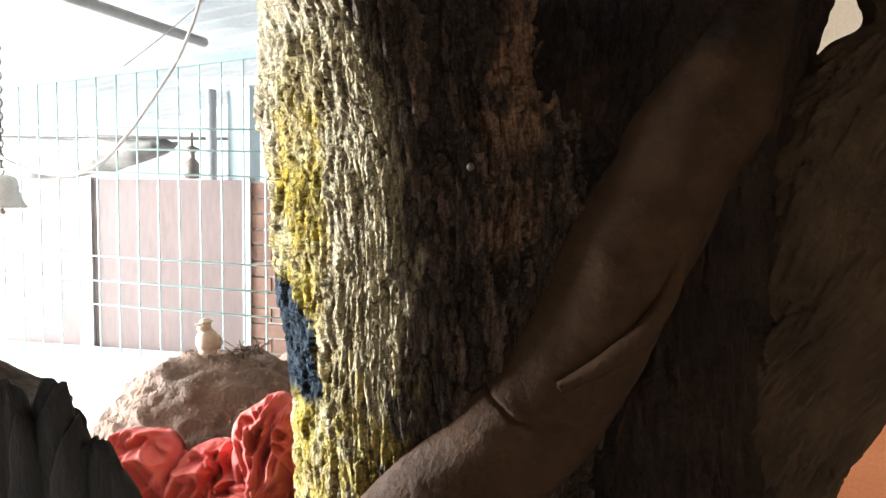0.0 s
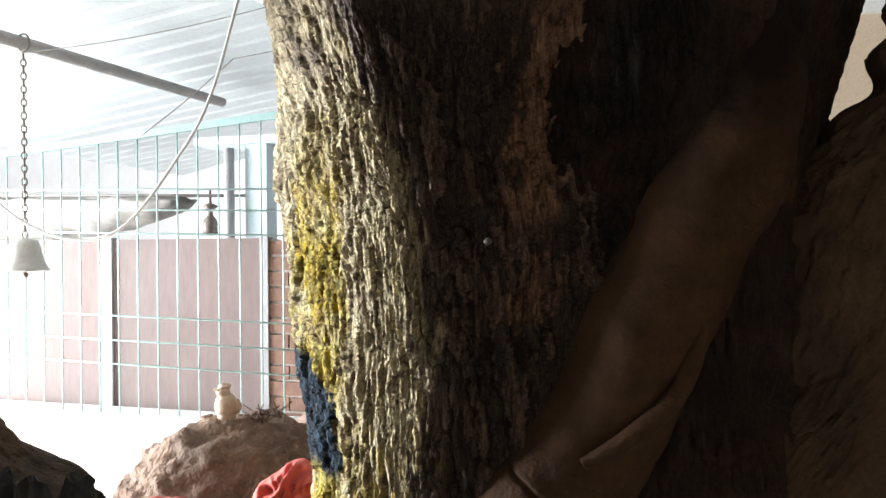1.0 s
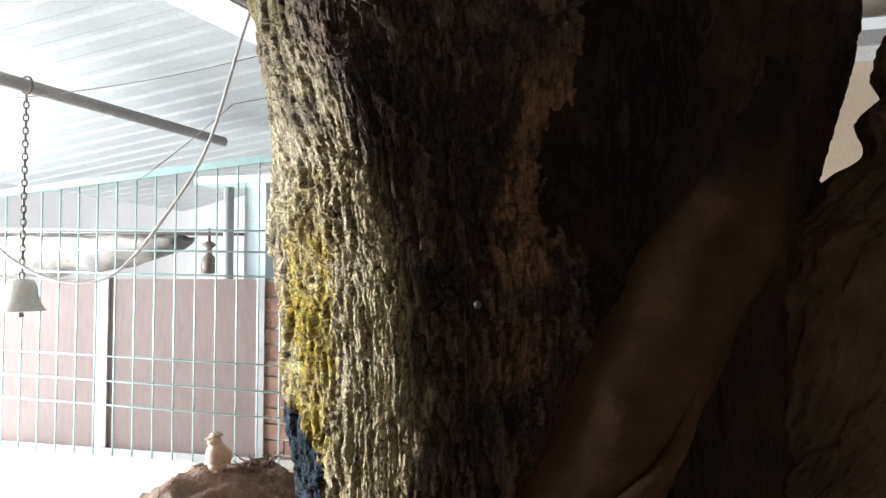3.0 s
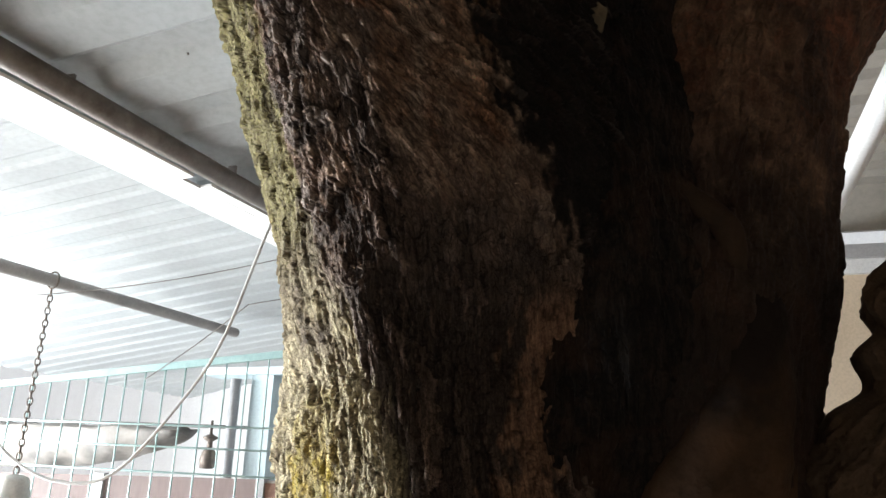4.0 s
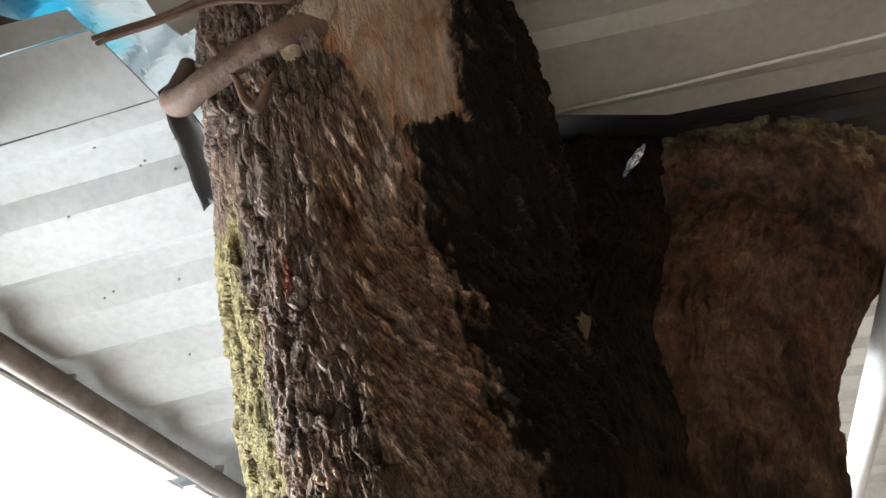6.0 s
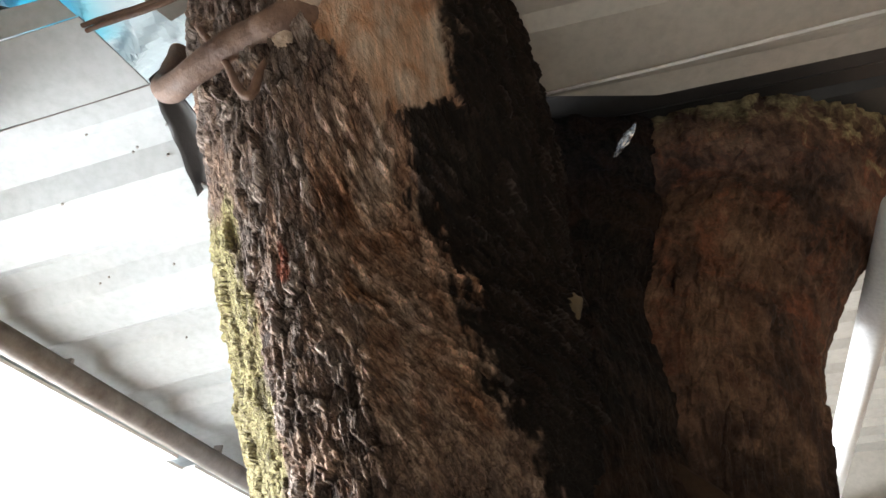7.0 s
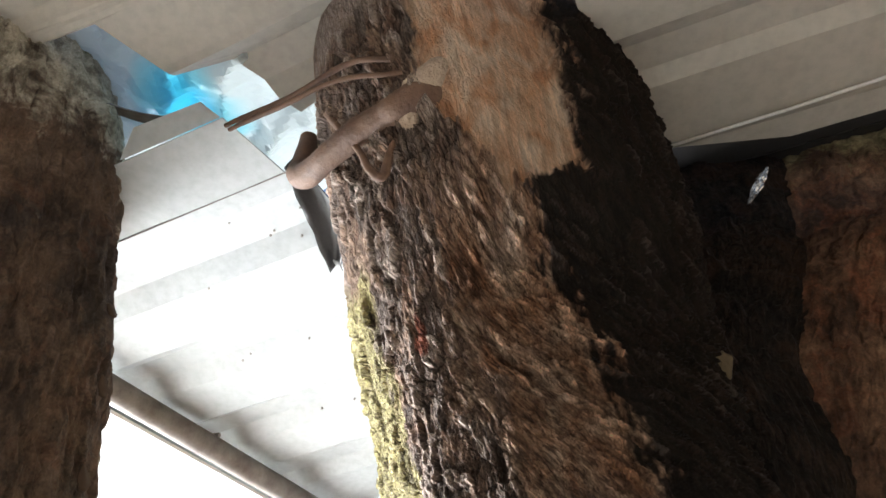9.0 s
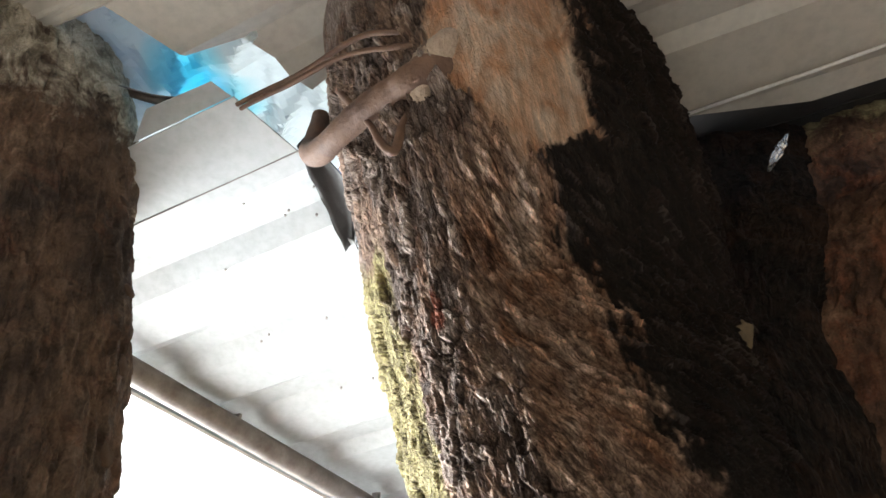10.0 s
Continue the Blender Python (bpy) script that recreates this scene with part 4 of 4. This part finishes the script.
tube(bm, [(BX, BY, bz(1.6)), (BX, BY, bz(1.47))], 0.005, 8)
bmesh.ops.create_uvsphere(bm, u_segments=12, v_segments=8, radius=0.013, matrix=Matrix.Translation((BX, BY, bz(1.465))))
part("clapper", bm, CHAINM, bell)


def link(name, centre, turn, parent, rx=0.011, rz=0.02, r=0.0035):
    bm = bmesh.new()
    ring = []
    n = 20
    for i in range(n):
        a = 2 * math.pi * i / n
        c = Vector((math.cos(a) * rx, 0, math.sin(a) * rz))
        o = Vector((math.cos(a), 0, math.sin(a)))
        ring.append([Matrix.Rotation(turn, 3, "Z") @ (c + o * r * math.cos(b) + Vector((0, r * math.sin(b), 0))) + Vector(centre) for b in (2 * math.pi * k / 8 for k in range(8))])
    vs = [[bm.verts.new(p) for p in q] for q in ring]
    for i in range(n):
        a, b = vs[i], vs[(i + 1) % n]
        for k in range(8):
            bm.faces.new((a[k], a[(k + 1) % 8], b[(k + 1) % 8], b[k]))
    return part(name, bm, CHAINM, parent)


z, k = bz(1.64), 0
while z < 2.505:
    link("chain_link", (BX, BY, z), radians(20 + 90 * (k % 2)), bell)
    z += 0.031
    k += 1
link("hook", (BX, BY, 2.545), radians(-15), bell, 0.034, 0.042, 0.005)


# ---- roof edges, straps and scraps ----
strip = thing("roof_edge_strip", "white metal edge strip along the purlin with a notch", "trim", kind="structure")
side = Vector((-0.913, 0.408, 0))
a, b = Vector((-1.21, 1.68, 2.785)), Vector((-0.70, 2.82, 2.785))
for f0, f1, off, wide in ((-0.2, 0.66, 0.03, 0.06), (0.74, 1.5, 0.03, 0.06), (-0.2, 1.5, 0.155, 0.184)):
    bm = bmesh.new()
    bar(bm, a.lerp(b, f0) + side * off, a.lerp(b, f1) + side * off, wide, 0.012)
    part("strip", bm, WHITE, strip, "", False)

# crumpled plastic over the gap
m, nt, n, l, bs = nodes_of("blue_tarpaulin")
big = noise_tex(nt, coords(nt), 2.4, 3, 0.5, 0.4)
spot = n.new("ShaderNodeVectorMath")
spot.operation = "DISTANCE"
l.new(coords(nt), spot.inputs[0])
spot.inputs[1].default_value = uv(-0.96, 0.50, 3.17)
reach = calc(nt, "ADD", spot.outputs["Value"], calc(nt, "MULTIPLY", calc(nt, "SUBTRACT", big, 0.5), 0.35))
col = ramp(nt, reach, [(0.05, (0.20, 0.70, 0.84)), (0.11, (0.42, 0.74, 0.80)), (0.16, (0.72, 0.77, 0.77))])
l.new(col, bs.inputs["Base Color"])
bs.inputs["Roughness"].default_value = 0.3
tr = n.new("ShaderNodeBsdfTranslucent")
l.new(col, tr.inputs[0])
ms = n.new("ShaderNodeMixShader")
ms.inputs[0].default_value = 0.6
l.new(bs.outputs[0], ms.inputs[1])
l.new(tr.outputs[0], ms.inputs[2])
l.new(ms.outputs[0], n["Material Output"].inputs[0])
TARP_BLUE = m
bm = bmesh.new()
G = 60
grid = []
for i in range(G + 1):
    row = []
    for j in range(G + 1):
        u, v = -1.45 + 1.05 * i / G, 0.05 + 0.85 * j / G
        q = Vector((u * 5 + v * 2, v * 4.5, 1))
        f = 0.6 * noise.noise(q * 0.7) + 0.9 * abs(noise.noise(q + noise.noise_vector(q * 0.6) * 0.5)) + 0.45 * abs(noise.noise(q * 2.3))
        row.append(uv(u, v, 3.10 + 0.11 * f + 0.06 * (i / G)))
    grid.append(row)
top = [[p + Vector((0, 0, 0.003)) for p in r] for r in grid]
loft(bm, [r + t[::-1] for r, t in zip(grid, top)])
tagged(part("tarpaulin", bm, TARP_BLUE, None, "", False), "crumpled blue and white plastic over the roof gap", "tarpaulin")

bm = bmesh.new()
rows = []
for i in range(21):
    f = i / 20
    a = Vector((-0.485, 0.76, 2.945)).lerp(Vector((-0.475, 1.13, 2.945)), f)
    w = 0.035 + 0.05 * math.sin(math.pi * min(1, f * 1.05))
    rows.append([a + Vector((w * k / 8 - 0.02 + 0.006 * noise.noise(Vector((f * 6, k, 0))), 0, 0.03 * math.sin(k / 8 * 3.1))) for k in range(9)])
loft(bm, [r + [p + Vector((0, 0, 0.004)) for p in r][::-1] for r in rows])
tagged(part("rubber_flap", bm, RUBBER), "dark rubber flap between roof sheet and trunk", "flap")

for u, v in ((-0.984, 1.205), (-1.214, 1.201), (-1.18, 1.19), (-0.752, 0.764), (-0.851, 0.80), (-0.868, 0.81), (-0.79, 0.84), (-1.10, 0.88), (-1.02, 1.555), (-1.14, 1.55), (-0.93, 0.72)):
    bm = bmesh.new()
    f = ((v - 0.69) / 0.355) % 1
    lift = 0.028 * (f / 0.12 if f < 0.12 else 1 if f < 0.34 else (0.53 - f) / 0.19 if f < 0.53 else 0)
    bmesh.ops.create_cone(bm, cap_ends=True, segments=8, radius1=0.003, radius2=0.0045, depth=0.010, matrix=Matrix.Translation(uv(u, v, RZ + SL * u + lift)))
    part("screw", bm, STEEL, bpy.data.objects["roof_upper"], "", False)

bm = bmesh.new()
rows = []
for i in range(13):
    c = Vector((-0.90, 0.62, 3.04)).lerp(Vector((-0.74, 0.67, 3.03)), i / 12) - Vector((0, 0, 0.012 * math.sin(math.pi * i / 12)))
    rows.append([c + Vector((0.3, 1, 0)).normalized() * (0.035 * (k / 6 - 0.5)) + Vector((0, 0, 0.014 * math.sin(k / 6 * 3.1))) for k in range(7)])
loft(bm, [r + [p + Vector((0, 0, 0.003)) for p in r][::-1] for r in rows])
tagged(part("brown_strap", bm, PIPE), "brown metal strap under the tarpaulin edge", "strap")

# ---- cables ----
bm = bmesh.new()
pts = [spline([(-0.50, 2.6, 2.95), (-0.616, 2.6, 2.57), (-0.736, 2.6, 2.16), (-0.866, 2.6, 1.92), (-1.08, 2.6, 1.654), (-1.294, 2.62, 1.617), (-1.505, 2.65, 1.70), (-1.68, 2.7, 1.86), (-1.8, 2.75, 2.1), (-1.85, 2.8, 2.55)], i / 60) for i in range(61)]
tube(bm, pts, 0.0065, 8)
tagged(part("hanging_cable", bm, CABLE), "white cable looping down from the roof", "cable")
for a, b, dip in (((-1.60, 2.7, 2.34), (-0.40, 2.7, 2.57), 0.03), ((-1.06, 2.7, 2.01), (-0.678, 2.7, 2.326), 0.01), ((-0.678, 2.7, 2.326), (-0.45, 2.7, 2.37), 0.0)):
    bm = bmesh.new()
    a, b = Vector(a), Vector(b)
    tube(bm, [a.lerp(b, i / 16) - Vector((0, 0, dip * math.sin(math.pi * i / 16))) for i in range(17)], 0.002, 6)
    tagged(part("thin_wire", bm, STEEL), "thin sagging wire below the roof", "wire", "roof wires")

# ---- beyond the fence ----
bm = bmesh.new()
rings = []
for i in range(41):
    f = i / 40
    u = -4.9 + 2.07 * f
    w = 0.25 * (1 - 0.5 * f ** 3)
    sag = 0.24 * (1 - f ** 4) + 0.04
    ring = []
    for k in range(24):
        a = 2 * math.pi * k / 24
        z = 1.93 - 0.03 * f + (0.03 if math.sin(a) > 0 else sag) * math.sin(a)
        ring.append(uv(u, 4.3 + w * math.cos(a), z) + noise.noise_vector(Vector((u * 5, math.cos(a) * 2, math.sin(a) * 2))) * 0.03)
    rings.append(ring)
loft(bm, rings)
tagged(part("slung_tarpaulin", bm, TARP), "sagging grey tarpaulin bundle slung behind the wall", "tarpaulin")
pipe_thing("thin_pole", [uv(-5.2, 4.3, 2.0), uv(-2.2, 4.3, 1.93)], 0.012, STEEL, "thin rusty pole above the wall", "pole", 8)
pipe_thing("grey_pipe", [uv(-2.43, 4.2, 0.0), uv(-2.43, 4.2, 2.25)], 0.035, POSTM, "upright grey pipe behind the wall", "pipe")
bm = bmesh.new()
uvbox(bm, (-2.34, 4.25, -0.05), (-2.18, 4.4, 2.29))
tagged(part("pale_post", bm, PALEBLUE, None, "", False), "pale blue concrete post behind the wall", "post")
bm = bmesh.new()
uvbox(bm, (-2.7, 4.2, 2.28), (-1.2, 4.45, 2.33))
tagged(part("pale_beam", bm, PALEBLUE, None, "", False), "pale blue beam on the concrete post", "beam")
bm = bmesh.new()
prof = [(0.004, 1.66), (0.05, 1.665), (0.055, 1.72), (0.045, 1.77), (0.02, 1.80), (0.018, 1.84), (0.05, 1.86), (0.05, 1.87), (0.01, 1.89), (0.008, 1.98)]
loft(bm, [[uv(-2.64, 4.3, z) + Vector((r * math.cos(a), r * math.sin(a), 0)) for a in (2 * math.pi * i / 20 for i in range(20))] for r, z in prof])
tagged(part("hanging_lamp", bm, CHAINM), "dark lamp hanging from the pole", "lamp")
# added white wall that gives the blown-out bright background and sky strip
bm = bmesh.new()
uvbox(bm, (-14, 8.0, -0.05), (14, 8.3, 6.0))
tagged(part("backdrop", bm, WHITE, None, "", False), "white wall added for the blown-out brightness beyond the shed", "building", "", "structure")

# brick pier, laid brick by brick
pier = thing("wall_brick", "old brown brick pier beside the panels", "wall", kind="structure")
bm = bmesh.new()
uvbox(bm, (-1.61, FV + 0.17, 0.0), (-0.7, FV + 0.36, 1.62))
part("mortar", bm, GROUND, pier, "", False)
for r in range(20):
    for c in range(4):
        u0 = -1.615 + c * 0.235 - (0.117 if r % 2 else 0)
        z0 = 0.02 + r * 0.08
        lo = max(u0, -1.615)
        bm = bmesh.new()
        uvbox(bm, (lo, FV + 0.155 + random.uniform(0, 0.006), z0), (u0 + 0.223, FV + 0.25, z0 + 0.068))
        part("brick", bm, BRICK, pier, "", False)

# second, darker lobe of the mound and a tuft of dry twigs
bm = bmesh.new()
bmesh.ops.create_icosphere(bm, subdivisions=5, radius=1)
for v in bm.verts:
    c = v.co.copy()
    p = Vector((-0.12 + c.x * 0.42, 2.42 + c.y * 0.3, 0.55 + c.z * 0.52))
    v.co = p + c * (noise.fractal(p * 5, 1.0, 2.0, 4) * 0.03)
tagged(part("root_mound", bm, EARTH), "darker fibrous root mound behind the first", "mound")
tuft = thing("twig_tuft", "tuft of dry twigs lying on the mound", "twigs")
for k in range(26):
    c = Vector((-0.43 + random.uniform(-0.05, 0.06), 2.13 + random.uniform(-0.05, 0.05), 1.045))
    d = Vector((random.uniform(-1, 1), random.uniform(-1, 1), random.uniform(0.1, 0.7))).normalized() * random.uniform(0.03, 0.07)
    bm = bmesh.new()
    tube(bm, [c - d * 0.4, c + d * 0.3 + Vector((0, 0, 0.004)), c + d], 0.0016, 5)
    part("twig", bm, BARK_OLD if k % 2 else STUB, tuft)

# peeled flakes on the bark; added slivers for a light leak and a highlight
def flake(name, at, w, h, mat, parent, label, seed):
    bm = bmesh.new()
    rim = []
    for i in range(22):
        a = 2 * math.pi * i / 22
        r = 1 + 0.55 * noise.noise(Vector((math.cos(a) * 1.6, math.sin(a) * 1.6, seed)))
        rim.append((math.cos(a) * r, math.sin(a) * r))
    rings = []
    for f, y in ((1.0, 0.012), (0.95, 0.0), (0.6, -0.004), (0.25, -0.006), (0.02, -0.006)):
        rings.append([Vector(at) + Vector((a * w * f, y + 0.003 * noise.noise(Vector((a * 3, b * 3, f * 4))) - 0.45 * b * h * f, b * h * f)) for a, b in rim])
    loft(bm, rings)
    return part(name, bm, mat, parent, label)


flake("bark_flake", (0.397, 0.968, 2.507), 0.022, 0.022, plain("pale_flake", (0.08, 0.06, 0.035), (0.14, 0.105, 0.06), 40, 0.9, 0, 0.5), tree, "pale torn patch", 3)
flake("bark_flake", (-0.205, 0.925, 2.57), 0.014, 0.03, plain("red_inner_bark", (0.30, 0.09, 0.06), (0.40, 0.15, 0.1), 40, 0.9, 0, 0.5), tree, "reddish inner bark", 8)
# silvery sliver added where daylight leaks into the hollow
bm = bmesh.new()
rows = []
for i in range(13):
    f = i / 12
    c = Vector((0.555, 0.985, 2.955)).lerp(Vector((0.625, 0.985, 3.075)), f)
    w = 0.003 + 0.010 * math.sin(math.pi * f) * (1 + 0.8 * noise.noise(Vector((f * 8, 0, 0))))
    rows.append([c + Vector((w * (k - 3) / 3, 0.012 * noise.noise(Vector((f * 9, k * 1.3, 2))), 0)) for k in range(7)])
loft(bm, [r + [p + Vector((0, 0.002, 0)) for p in r][::-1] for r in rows])
LEAK_METAL = plain("bright_leak_metal", (0.7, 0.72, 0.74), (0.85, 0.86, 0.87), 30, 0.2, 0.9, 0.6, 60)
tagged(part("light_leak_sliver", bm, LEAK_METAL, None, "", False), "bright metal sliver standing in for a light leak", "foil")
# white bead added as the highlight line on the sheet's crease
bm = bmesh.new()
zs = RZ - 0.082
tube(bm, [(0.36, 0.83, zs), (0.6, 0.757, zs + 0.002), (1.02, 0.615, zs + 0.004), (2.2, 0.26, zs + 0.012)], 0.004, 8)
part("crease_highlight", bm, PVC, bpy.data.objects["roof_near"], "white bead for the highlight along a crease")

a, b = Vector((-1.795, 0.124, 2.80)), Vector((-0.24, 3.70, 2.80))
for i in range(5):
    p = a.lerp(b, (i + 0.35) / 5)
    top = RZ - 0.012 + SL * p.dot(U) - 0.002
    bm = bmesh.new()
    bar(bm, p + Vector((0, 0, 0.022)), Vector((p.x, p.y, top)), 0.035, 0.012, V)
    part("clip", bm, STEEL, bpy.data.objects["roof_purlin"], "", False)
